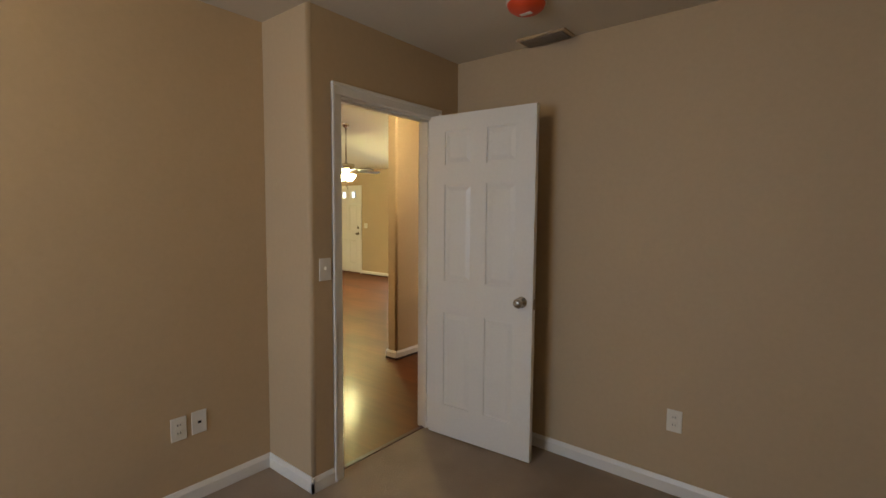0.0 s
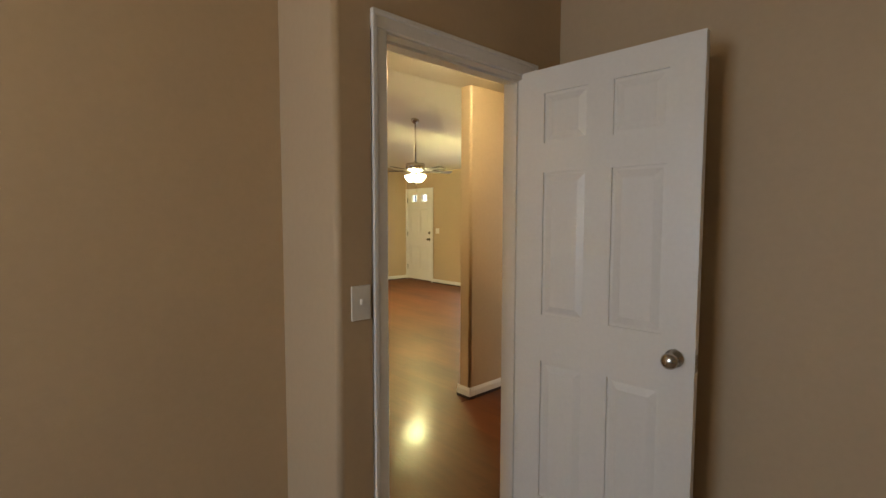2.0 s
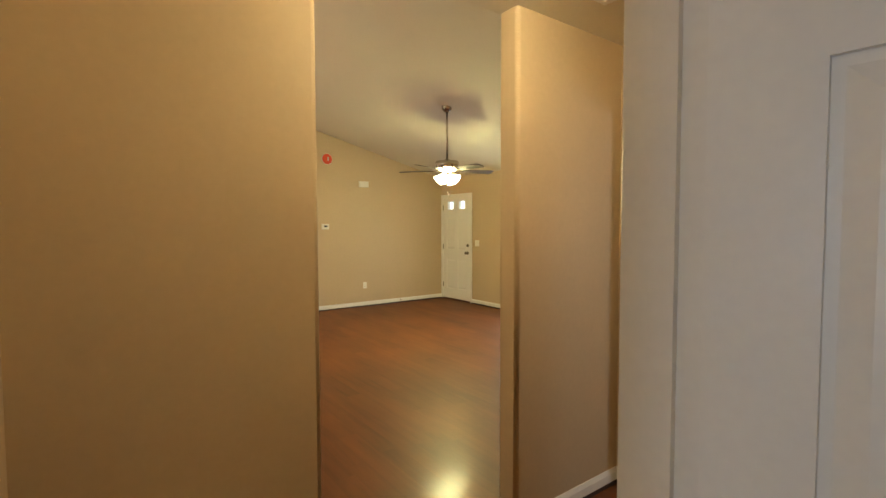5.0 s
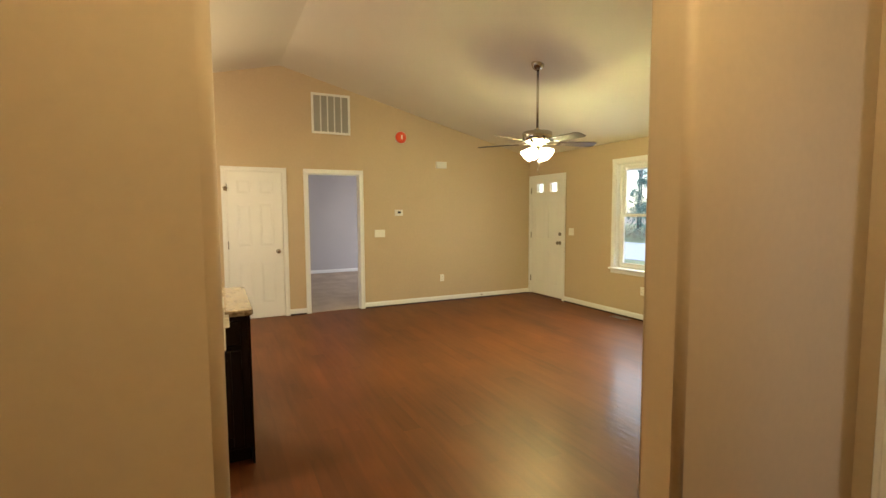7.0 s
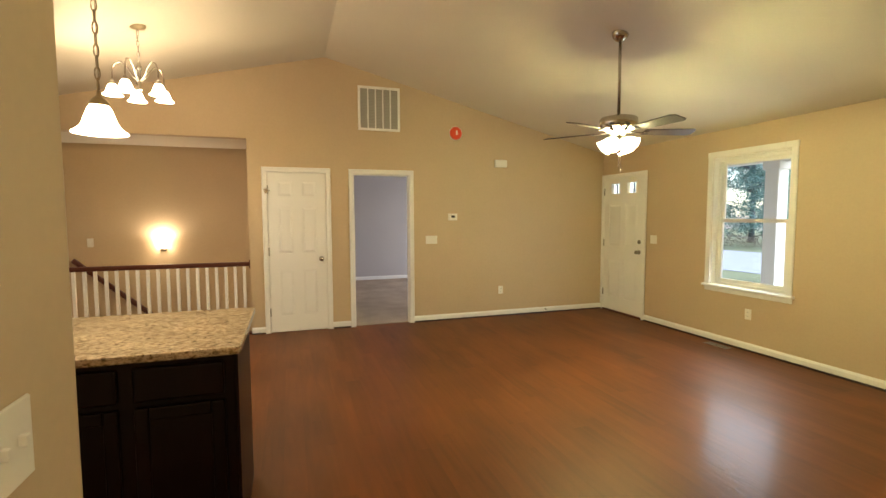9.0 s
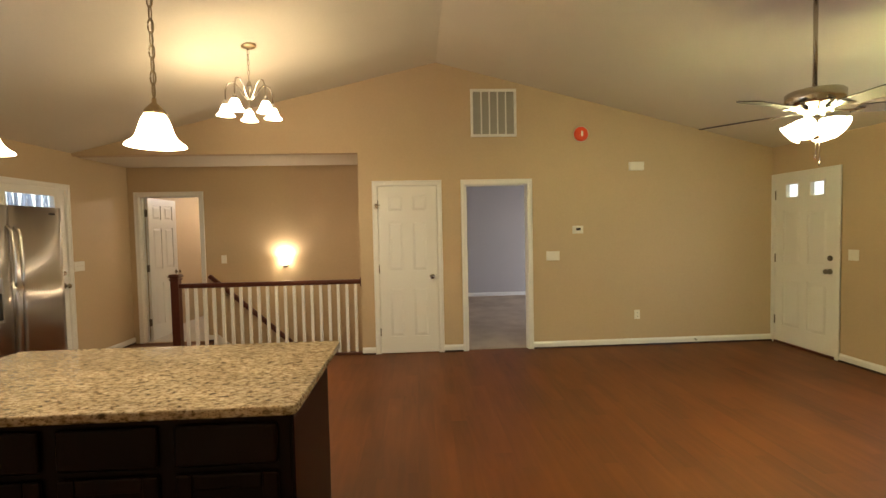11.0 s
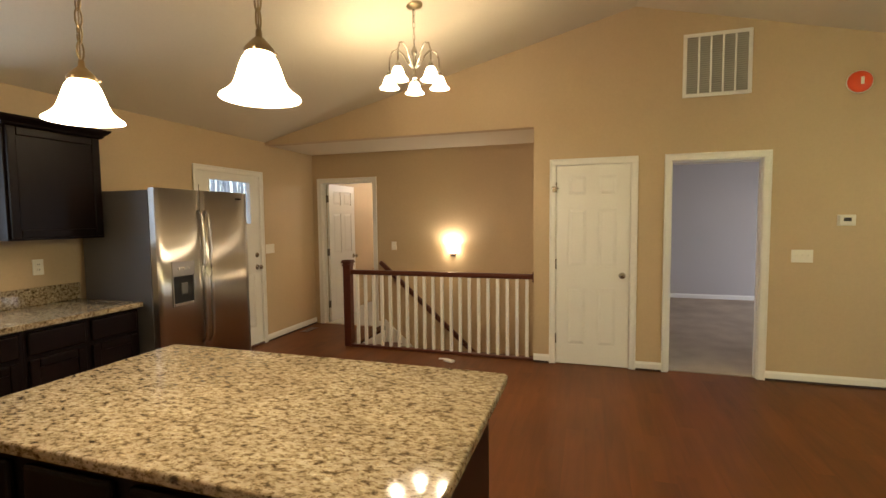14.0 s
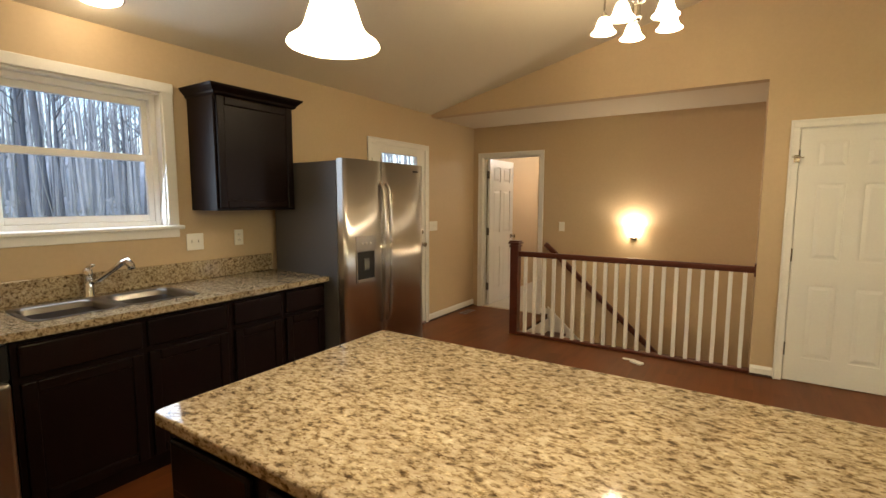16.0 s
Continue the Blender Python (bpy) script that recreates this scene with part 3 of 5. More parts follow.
structure("threshold", cube(-1.80, 1.568, 0.001, -1.765, 2.304, 0.012, 0.004), CHERRY, "dark wooden strip between carpet and hardwood", "threshold")


def window(name, face, out, u0, u1, z0, z1, depth, label):
    """A single-hung window in a hole of a wall along x; out: +1 where outside is at larger y."""
    ob = thing(name, (0, 0, 0), label, "window", kind="structure")
    def b(nm, a0, a1, x0, x1, k0, k1, bevel=0.003, par=None, mat=WHITE):
        ya, yb = face + out * a0, face + out * a1
        return part(nm, cube(x0, min(ya, yb), k0, x1, max(ya, yb), k1, bevel), mat, par or ob)
    for x0, x1 in ((u0 - 0.062, u0 + 0.004), (u1 - 0.004, u1 + 0.062)):
        b("casing", -0.016, 0.0, x0, x1, z0, z1 + 0.004)
    b("casing", -0.018, 0.0, u0 - 0.066, u1 + 0.066, z1, z1 + 0.062)
    b("window_sill", -0.045, 0.07, u0 - 0.085, u1 + 0.085, z0 - 0.022, z0 + 0.004, 0.006)
    b("apron", -0.014, 0.0, u0 - 0.062, u1 + 0.062, z0 - 0.075, z0 - 0.022)
    for x0, x1 in ((u0, u0 + 0.015), (u1 - 0.015, u1)):
        b("jamb", 0.001, depth, x0, x1, z0, z1)
    b("jamb", 0.001, depth, u0 + 0.015, u1 - 0.015, z1 - 0.015, z1)
    f = 0.035
    for x0, x1, k0, k1 in ((u0 + 0.015, u0 + 0.015 + f, z0, z1 - 0.015), (u1 - 0.015 - f, u1 - 0.015, z0, z1 - 0.015), (u0 + 0.05, u1 - 0.05, z1 - 0.015 - f, z1 - 0.015), (u0 + 0.05, u1 - 0.05, z0, z0 + f)):
        b("window_frame", 0.06, depth - 0.01, x0, x1, k0, k1)
    a, c = u0 + 0.05, u1 - 0.05
    mid = (z0 + z1) / 2 + 0.01
    for nm, k0, k1, d0, d1 in (("lower_sash", z0 + f, mid + 0.02, 0.066, 0.094), ("upper_sash", mid - 0.02, z1 - 0.05, 0.096, 0.122)):
        st = 0.034
        bm = bmesh.new()
        ya, yb = sorted((face + out * d0, face + out * d1))
        for x0, x1, q0, q1 in ((a, a + st, k0, k1), (c - st, c, k0, k1), (a + st, c - st, k0, k0 + 0.04), (a + st, c - st, k1 - 0.04, k1)):
            bx(bm, x0, ya, q0, x1, yb, q1, 0.003)
        sash = part(nm, bm, WHITE, ob)
        ym = (ya + yb) / 2
        g = part("pane", cube(a + st, ym - 0.002, k0 + 0.04, c - st, ym + 0.002, k1 - 0.04), GLASS, sash, "clear glass pane")
        g.visible_shadow = False
    return ob


window("window_1", FR, 1, -7.17, -6.27, 0.67, 2.14, 0.15, "white single-hung front window with a wide sill")
window("window_2", KW, -1, -6.13, -5.25, 1.30, 2.15, 0.15, "white single-hung kitchen window over the sink")
window("window_3", -2.6, -1, -1.65, -0.6, 0.65, 2.05, 0.12, "white bedroom window")
window("window_5", 5.375, 1, -1.2, -0.4, 1.1, 2.0, 0.12, "white bedroom window")
window("window_4", FR, 1, -12.4, -10.8, 0.7, 2.1, 0.15, "white bedroom window")


# ---- kitchen ----
def granite():
    m = bpy.data.materials.new("speckled_granite")
    m.use_nodes = True
    nt = m.node_tree
    b = nt.nodes["Principled BSDF"]
    b.inputs["Roughness"].default_value = 0.07
    b.inputs["Specular IOR Level"].default_value = 0.4
    tc = nt.nodes.new("ShaderNodeTexCoord")
    mp = nt.nodes.new("ShaderNodeMapping")
    mp.inputs["Scale"].default_value = (1.0, 0.58, 1.0)
    mp.inputs["Rotation"].default_value = (0, 0, radians(28))
    nt.links.new(tc.outputs["Object"], mp.inputs[0])
    n1 = nt.nodes.new("ShaderNodeTexNoise")
    n1.inputs["Scale"].default_value, n1.inputs["Detail"].default_value, n1.inputs["Distortion"].default_value = 62, 4, 0.35
    n2 = nt.nodes.new("ShaderNodeTexNoise")
    n2.inputs["Scale"].default_value, n2.inputs["Detail"].default_value = 95, 3
    n3 = nt.nodes.new("ShaderNodeTexNoise")
    n3.inputs["Scale"].default_value, n3.inputs["Detail"].default_value = 9, 3
    for n in (n1, n2, n3):
        nt.links.new(mp.outputs[0], n.inputs["Vector"])
    r1 = nt.nodes.new("ShaderNodeValToRGB")
    el = r1.color_ramp.elements
    el[0].position, el[0].color = 0.25, (0.07, 0.05, 0.028, 1)
    el[1].position, el[1].color = 0.70, (0.47, 0.41, 0.32, 1)
    for p, c in ((0.34, (0.135, 0.10, 0.062, 1)), (0.41, (0.265, 0.205, 0.13, 1)), (0.48, (0.365, 0.30, 0.205, 1))):
        e = el.new(p)
        e.color = c
    nt.links.new(n1.outputs["Fac"], r1.inputs[0])
    r2 = nt.nodes.new("ShaderNodeValToRGB")
    r2.color_ramp.elements[0].position, r2.color_ramp.elements[0].color = 0.33, (0.5, 0.43, 0.32, 1)
    r2.color_ramp.elements[1].position, r2.color_ramp.elements[1].color = 0.46, (1, 1, 1, 1)
    nt.links.new(n2.outputs["Fac"], r2.inputs[0])
    r3 = nt.nodes.new("ShaderNodeValToRGB")
    r3.color_ramp.elements[0].position, r3.color_ramp.elements[0].color = 0.3, (0.78, 0.74, 0.68, 1)
    r3.color_ramp.elements[1].position, r3.color_ramp.elements[1].color = 0.7, (1.1, 1.08, 1.02, 1)
    nt.links.new(n3.outputs["Fac"], r3.inputs[0])
    n4 = nt.nodes.new("ShaderNodeTexNoise")
    n4.inputs["Scale"].default_value, n4.inputs["Detail"].default_value = 150, 2
    nt.links.new(mp.outputs[0], n4.inputs["Vector"])
    r4 = nt.nodes.new("ShaderNodeValToRGB")
    for e, p, c in ((r4.color_ramp.elements[0], 0.33, (0.5, 0.42, 0.35, 1)), (r4.color_ramp.elements[1], 0.40, (1, 1, 1, 1))):
        e.position, e.color = p, c
    for p, c in ((0.62, (1, 1, 1, 1)), (0.68, (1.35, 1.33, 1.30, 1))):
        r4.color_ramp.elements.new(p).color = c
    nt.links.new(n4.outputs["Fac"], r4.inputs[0])
    prev = r1.outputs[0]
    for r in (r2, r3, r4):
        mx = nt.nodes.new("ShaderNodeMix")
        mx.data_type, mx.blend_type = "RGBA", "MULTIPLY"
        mx.inputs["Factor"].default_value = 1
        nt.links.new(prev, mx.inputs["A"])
        nt.links.new(r.outputs[0], mx.inputs["B"])
        prev = mx.outputs["Result"]
    nt.links.new(prev, b.inputs["Base Color"])
    return m


GRANITE = granite()
BY = KW + 0.62


def shaker(parent, name, axis, a, out, u0, u1, z0, z1, t=0.02):
    """A flat-framed cabinet front on the plane a, standing out to out."""
    w = 0.055
    def args(d0, d1, p, q, r, s):
        lo, hi = sorted((a + out * d0, a + out * d1))
        return (lo, p, r, hi, q, s) if axis == "x" else (p, lo, r, q, hi, s)
    if z1 - z0 < 0.2:
        return part(name, bx(bmesh.new(), *args(0.001, t, u0, u1, z0, z1), 0.012, 3), ESPRESSO, parent)
    ob = part(name, bx(bmesh.new(), *args(0.001, t - 0.009, u0 + w - 0.002, u1 - w + 0.002, z0 + w - 0.002, z1 - w + 0.002)), ESPRESSO, parent)
    for nm, p, q, r, s in (("stile", u0, u0 + w, z0, z1), ("stile", u1 - w, u1, z0, z1), ("rail", u0 + w, u1 - w, z0, z0 + w), ("rail", u0 + w, u1 - w, z1 - w, z1)):
        part(nm, bx(bmesh.new(), *args(0.001, t, p, q, r, s), 0.007, 2), ESPRESSO, ob)
    return ob


def base_cabinet(x0, x1, splits, label):
    ob = thing("base_cabinet", ((x0 + x1) / 2, BY, 0), label, "cabinet", "base cabinets under the kitchen counter")
    cx = (x0 + x1) / 2
    part("body", cube(x0 - cx + 0.001, KW - BY + 0.004, 0.10, x1 - cx - 0.001, 0, 0.885), ESPRESSO, ob)
    part("toe_kick", cube(x0 - cx + 0.002, KW - BY + 0.01, 0.0, x1 - cx - 0.002, -0.07, 0.10), ESPRESSO, ob)
    for u0, u1 in splits:
        shaker(ob, "drawer_front", "y", 0, 1, u0 - cx, u1 - cx, 0.715, 0.86)
        shaker(ob, "door", "y", 0, 1, u0 - cx, u1 - cx, 0.125, 0.69)


base_cabinet(-6.14, -5.14, ((-6.115, -5.675), (-5.65, -5.165)), "espresso-stained sink base cabinet with two doors")
base_cabinet(-6.515, -6.14, ((-6.495, -6.16),), "narrow espresso-stained base cabinet with a drawer")
base_cabinet(-6.885, -6.515, ((-6.865, -6.535),), "narrow espresso-stained base cabinet beside the refrigerator")
base_cabinet(-4.53, -3.965, ((-4.51, -3.985),), "espresso-stained base cabinet in the corner")
# dishwasher
dw = thing("dishwasher", (-4.835, BY, 0), "stainless steel dishwasher with a black control panel", "dishwasher")
part("body", cube(-0.295, -0.6, 0.1, 0.295, -0.001, 0.88), BLACK, dw)
part("door", cube(-0.295, 0, 0.11, 0.295, 0.045, 0.715, 0.02, 4), STEEL, dw, "brushed steel door")
part("control_panel", cube(-0.295, 0, 0.72, 0.295, 0.032, 0.875, 0.006), BLACK, dw, "black control panel")
part("pocket_handle", cube(-0.16, 0.032, 0.735, 0.16, 0.044, 0.765, 0.005), BLACK, dw)

SX0, SX1, SY0, SY1 = -6.03, -5.26, KW + 0.115, KW + 0.50
ct = thing("kitchen_countertop", (-5.4, KW, 0.885), "speckled tan and brown granite countertop with backsplash", "countertop")
cx = -5.4
bm = pierced("x", 0, 0.035, -6.90 - cx, -3.965 - cx, 0.003, 0.66, [(SX0 - cx, SX1 - cx, SY0 - KW, SY1 - KW)])
for v in bm.verts:
    v.co = (v.co.y, v.co.z, v.co.x)
part("slab", bm, GRANITE, ct)
part("backsplash", cube(-6.90 - cx, 0.004, 0.036, -3.965 - cx, 0.024, 0.165, 0.003), GRANITE, ct, "low granite backsplash")
sink = thing("kitchen_sink", ((SX0 + SX1) / 2, KW + 0.31, 0.92), "double-bowl stainless steel sink set into granite", "sink")
half = (SX1 - SX0) / 2
for i, (a, b) in enumerate(((-half, -0.012), (0.012, half))):
    bm = bmesh.new()
    d = (SY1 - SY0) / 2
    rim = []
    for inset, z in ((-0.012, 0.003), (0.012, 0.003), (0.022, -0.01), (0.035, -0.16), (0.06, -0.185)):
        ring = []
        x0, x1, y0, y1 = a + inset, b - inset, -d + inset, d - inset
        r = 0.06
        for qx, qy, st in ((x1 - r, y1 - r, 0), (x0 + r, y1 - r, 90), (x0 + r, y0 + r, 180), (x1 - r, y0 + r, 270)):
            for k in range(6):
                t = radians(st + k * 18)
                ring.append(bm.verts.new((qx + r * math.cos(t), qy + r * math.sin(t), z)))
        rim.append(ring)
    for p, q in zip(rim, rim[1:]):
        for k in range(len(p)):
            f = bm.faces.new((p[k], p[(k + 1) % len(p)], q[(k + 1) % len(q)], q[k]))
            f.smooth = True
    bm.faces.new(rim[-1])
    part("bowl", bm, INOX, sink, "polished steel bowl")
    part("drain", lathe(bmesh.new(), [(0.0, -0.181), (0.04, -0.181), (0.042, -0.184)], 16, ((a + b) / 2, 0, 0)), CHROME, sink)
part("divider", cube(-0.013, -0.19, -0.006, 0.013, 0.19, 0.0025, 0.002), INOX, sink)
fa = thing("faucet", (-5.635, KW + 0.075, 0.92), "chrome pull-out kitchen faucet with a slanting spout", "faucet")
part("base", lathe(bmesh.new(), [(0, 0), (0.03, 0), (0.03, 0.008), (0.024, 0.016), (0.023, 0.11), (0.026, 0.13), (0.024, 0.16), (0.0, 0.172)], 20), CHROME, fa)
dx, dy = -0.55, 0.83
part("spout", tube(bmesh.new(), [(0, 0, 0.08), (0.06 * dx, 0.06 * dy, 0.10), (0.14 * dx, 0.14 * dy, 0.155), (0.20 * dx, 0.20 * dy, 0.20), (0.225 * dx, 0.225 * dy, 0.205), (0.245 * dx, 0.245 * dy, 0.185), (0.25 * dx, 0.25 * dy, 0.16)], [0.015, 0.015, 0.015, 0.018, 0.021, 0.021, 0.019], 12), CHROME, fa)
part("lever", tube(bmesh.new(), [(0, 0, 0.165), (-0.01, 0.02, 0.18), (-0.015, 0.05, 0.185)], [0.012, 0.010, 0.006], 10), CHROME, fa)

uc = thing("wall_cabinet", (-6.598, KW, 1.40), "espresso-stained wall cabinet with a crown moulding", "cabinet")
part("body", cube(-0.31, 0.003, 0, 0.31, 0.30, 0.75, 0.002), ESPRESSO, uc)
shaker(uc, "door", "y", 0.30, 1, -0.295, 0.295, 0.015, 0.735)
bm = bmesh.new()
prev = None
for inset, z in ((0.0, 0.735), (0.012, 0.745), (0.016, 0.757), (0.045, 0.785), (0.05, 0.80)):
    ring = [bm.verts.new(p) for p in ((-0.31 - inset, 0.003, z), (0.31 + inset, 0.003, z), (0.31 + inset, 0.32 + inset, z), (-0.31 - inset, 0.32 + inset, z))]
    if prev:
        for k in range(4):
            bm.faces.new((prev[k], prev[(k + 1) % 4], ring[(k + 1) % 4], ring[k]))
    prev = ring
bm.faces.new(prev)
part("crown_moulding", bm, ESPRESSO, uc)

# refrigerator
FX0, FX1, FY = -7.88, -6.918, -0.27
fr = thing("refrigerator", ((FX0 + FX1) / 2, -0.62, 0), "stainless side-by-side refrigerator with a water dispenser", "refrigerator")
fc, fy = (FX0 + FX1) / 2, -0.62
part("body", cube(FX0 - fc, KW + 0.05 - fy, 0.02, FX1 - fc, -0.345 - fy, 1.75, 0.006), GREY, fr, "dark grey painted side")
part("base_grille", cube(FX0 + 0.01 - fc, -0.345 - fy, 0.015, FX1 - 0.01 - fc, -0.31 - fy, 0.09), BLACK, fr)
MID = -7.34


def bowed(x0, x1, y0, y1, z0, z1, n=10):
    bm = bmesh.new()
    pts = [(x0, y0)] + [(x0 + (x1 - x0) * k / n, y1 - 0.018 * (2 * k / n - 1) ** 4) for k in range(n + 1)] + [(x1, y0)]
    lo = [bm.verts.new((x, y, z0)) for x, y in pts]
    hi = [bm.verts.new((x, y, z1)) for x, y in pts]
    bm.faces.new(lo)
    bm.faces.new(hi)
    for k in range(len(pts)):
        f = bm.faces.new((lo[k], lo[(k + 1) % len(pts)], hi[(k + 1) % len(pts)], hi[k]))
        f.smooth = 0 < k < n + 1
    return bm


ld = part("freezer_door", bowed(MID + 0.003 - fc, FX1 - fc, -0.34 - fy, FY - fy, 0.10, 1.765), STEEL, fr, "brushed steel freezer door")
rd = part("fridge_door", bowed(FX0 - fc, MID - 0.003 - fc, -0.34 - fy, FY - fy, 0.10, 1.765), STEEL, fr, "brushed steel fridge door")
y = FY - fy
dcx = -7.13 - fc
bm = bmesh.new()
bx(bm, dcx - 0.107, y - 0.01, 1.09, dcx + 0.107, y + 0.008, 1.21, 0.004)
disp = part("dispenser_panel", bm, STEEL, ld, "grey dispenser control panel")
bm = bmesh.new()
for a in ((-0.107, 0.86, -0.092, 1.09), (0.092, 0.86, 0.107, 1.09), (-0.092, 0.86, 0.092, 0.885)):
    bx(bm, dcx + a[0], y - 0.01, a[1], dcx + a[2], y + 0.007, a[3], 0.003)
part("dispenser_frame", bm, STEEL, ld)
part("dispenser_recess", cube(dcx - 0.092, y - 0.008, 0.885, dcx + 0.092, y + 0.003, 1.09), BLACK, ld, "black dispenser recess")
part("dispenser_paddle", cube(dcx - 0.03, y + 0.003, 0.95, dcx + 0.03, y + 0.012, 1.04, 0.004), GREY, ld)
for k in (-1, 0, 1):
    part("button", lathe(bmesh.new(), [(0, 0), (0.011, 0), (0.010, 0.003), (0, 0.004)], 12, (dcx + k * 0.045, y + 0.008, 1.15), Matrix.Rotation(radians(-90), 3, "X")), PLATE, ld)
for dr, x in ((ld, MID + 0.035 - fc), (rd, MID - 0.035 - fc)):
    pts = [(x, y - 0.005, 0.52), (x, y + 0.028, 0.56)] + [(x, y + 0.035 + 0.010 * math.sin(math.pi * k / 8), 0.60 + k * 0.115) for k in range(9)] + [(x, y + 0.028, 1.56), (x, y - 0.005, 1.60)]
    part("door_handle", tube(bmesh.new(), pts, 0.014, 10), STEEL, dr, "long curved steel handle")
part("badge", cube(FX0 + 0.09 - fc, y - 0.004, 1.70, FX0 + 0.16 - fc, y + 0.003, 1.715, 0.002), BLACK, rd)

# island
IX0, IX1, IY0, IY1 = -6.035, -5.10, 0.817, 2.456
isl = thing("kitchen_island", ((IX0 + IX1) / 2, (IY0 + IY1) / 2, 0), "espresso-stained kitchen island cabinet with drawers", "kitchen island")
ix, iy = (IX0 + IX1) / 2, (IY0 + IY1) / 2
bx0, bx1, by0, by1 = IX0 + 0.30 - ix, IX1 - 0.03 - ix, IY0 + 0.03 - iy, IY1 - 0.03 - iy
part("body", cube(bx0, by0, 0.10, bx1, by1, 0.884, 0.002), ESPRESSO, isl)
part("toe_kick", cube(bx0 + 0.01, by0 + 0.01, 0, bx1 - 0.06, by1 - 0.01, 0.10), ESPRESSO, isl)
part("end_panel", cube(bx0 - 0.002, by1, 0.0, bx1 + 0.004, by1 + 0.014, 0.884, 0.002), ESPRESSO, isl)
for u0, u1 in ((2.04, 2.385), (1.655, 1.985), (1.27, 1.60), (0.88, 1.215)):
    shaker(isl, "drawer_front", "x", bx1, 1, u0 - iy, u1 - iy, 0.715, 0.86)
    shaker(isl, "door", "x", bx1, 1, u0 - iy, u1 - iy, 0.125, 0.69)
it = tagged(part("island_countertop", prism([(IX0 - ix, IY0 - iy), (IX1 - ix, IY0 - iy), (IX1 - ix, IY1 - iy), (IX0 - ix, IY1 - iy)], 0.0, 0.036, {0: 0.03, 1: 0.03, 2: 0.03, 3: 0.03}), GRANITE), "speckled tan and brown granite island countertop", "countertop")
bv = it.modifiers.new("edge", "BEVEL")
bv.width, bv.segments, bv.limit_method, bv.angle_limit = 0.008, 3, "ANGLE", radians(50)
it.location = (ix, iy, 0.885)


# ---- lamps ----
def ceiling_z(y):
    low = KITCHEN_EAVE if y < RIDGE_Y else EAVE
    return RIDGE_Z - (RIDGE_Z - low) / 4.23 * abs(y - RIDGE_Y)


def chain(parent, z0, z1, mat, pitch=0.048, r=0.0028):
    n = max(1, round((z1 - z0) / pitch))
    p = (z1 - z0) / n
    for k in range(n):
        bm = bmesh.new()
        pts = []
        for i in range(15):
            a = 2 * math.pi * i / 14
            u, w = 0.010 * math.cos(a), (p / 2 + 0.004) * math.sin(a)
            pts.append((u, 0, z0 + p * (k + 0.5) + w) if k % 2 == 0 else (0, u, z0 + p * (k + 0.5) + w))
        part("chain_link", tube(bm, pts, r, 6, False), mat, parent)


BELL = [(0.032, 0.0), (0.044, -0.005), (0.058, -0.025), (0.070, -0.055), (0.080, -0.085), (0.092, -0.108), (0.112, -0.126), (0.131, -0.138), (0.1335, -0.144), (0.129, -0.142), (0.108, -0.130), (0.088, -0.112), (0.075, -0.085)]


def pendant(x, y, zb):
    top = ceiling_z(y)
    z = zb + 0.124
    ob = thing("pendant_lamp", (x, y, z), "white bell-glass pendant on a brass chain, lit", "pendant lamp", "pendant lamps over the island")
    part("shade", lathe(bmesh.new(), [(r * 0.78, q * 0.86) for r, q in BELL], 32), PEND, ob, "lit white bell-shaped glass shade")
    part("cap", lathe(bmesh.new(), [(0.038, -0.006), (0.040, 0.003), (0.034, 0.012), (0.018, 0.03), (0.009, 0.038), (0.008, 0.056), (0.0, 0.058)], 24), BRONZE, ob, "antique brass cap")
    for k in range(3):
        a = radians(120 * k + 20)
        part("thumbscrew", tube(bmesh.new(), [(0.036 * math.cos(a), 0.036 * math.sin(a), 0.0), (0.048 * math.cos(a), 0.048 * math.sin(a), 0.0)], 0.004, 6), BRONZE, ob)
    chain(ob, 0.06, top - z - 0.03, BRONZE)
    part("cord", tube(bmesh.new(), [(0.004, 0.003, 0.06), (-0.006, 0.004, (top - z) / 2), (0.004, -0.004, top - z - 0.02)], 0.002, 6), BRONZE, ob)
    part("canopy", lathe(bmesh.new(), [(0.0, top - z - 0.035), (0.02, top - z - 0.032), (0.055, top - z - 0.02), (0.062, top - z), (0.062, top - z + 0.02)], 24), BRONZE, ob)
    lamp("pendant_bulb", "POINT", (x, y, zb + 0.055), 11, WARM, 0.03)


pendant(-5.353, 1.903, 1.842)
pendant(-5.327, 1.286, 1.822)

# chandelier
CX, CY, CZ = -7.635, 1.485, 2.662
ctop = ceiling_z(CY)
ch = thing("chandelier", (CX, CY, CZ), "five-light satin nickel chandelier with white bell shades, lit", "chandelier")
part("column", lathe(bmesh.new(), [(0, -0.12), (0.012, -0.115), (0.022, -0.09), (0.012, -0.07), (0.011, 0.06), (0.020, 0.08), (0.024, 0.10), (0.014, 0.125), (0.006, 0.14), (0, 0.145)], 20), NICKEL, ch)
SMALL = [(0.020, 0.0), (0.030, -0.008), (0.040, -0.028), (0.047, -0.052), (0.055, -0.072), (0.070, -0.088), (0.076, -0.094), (0.073, -0.092), (0.053, -0.076), (0.044, -0.052)]
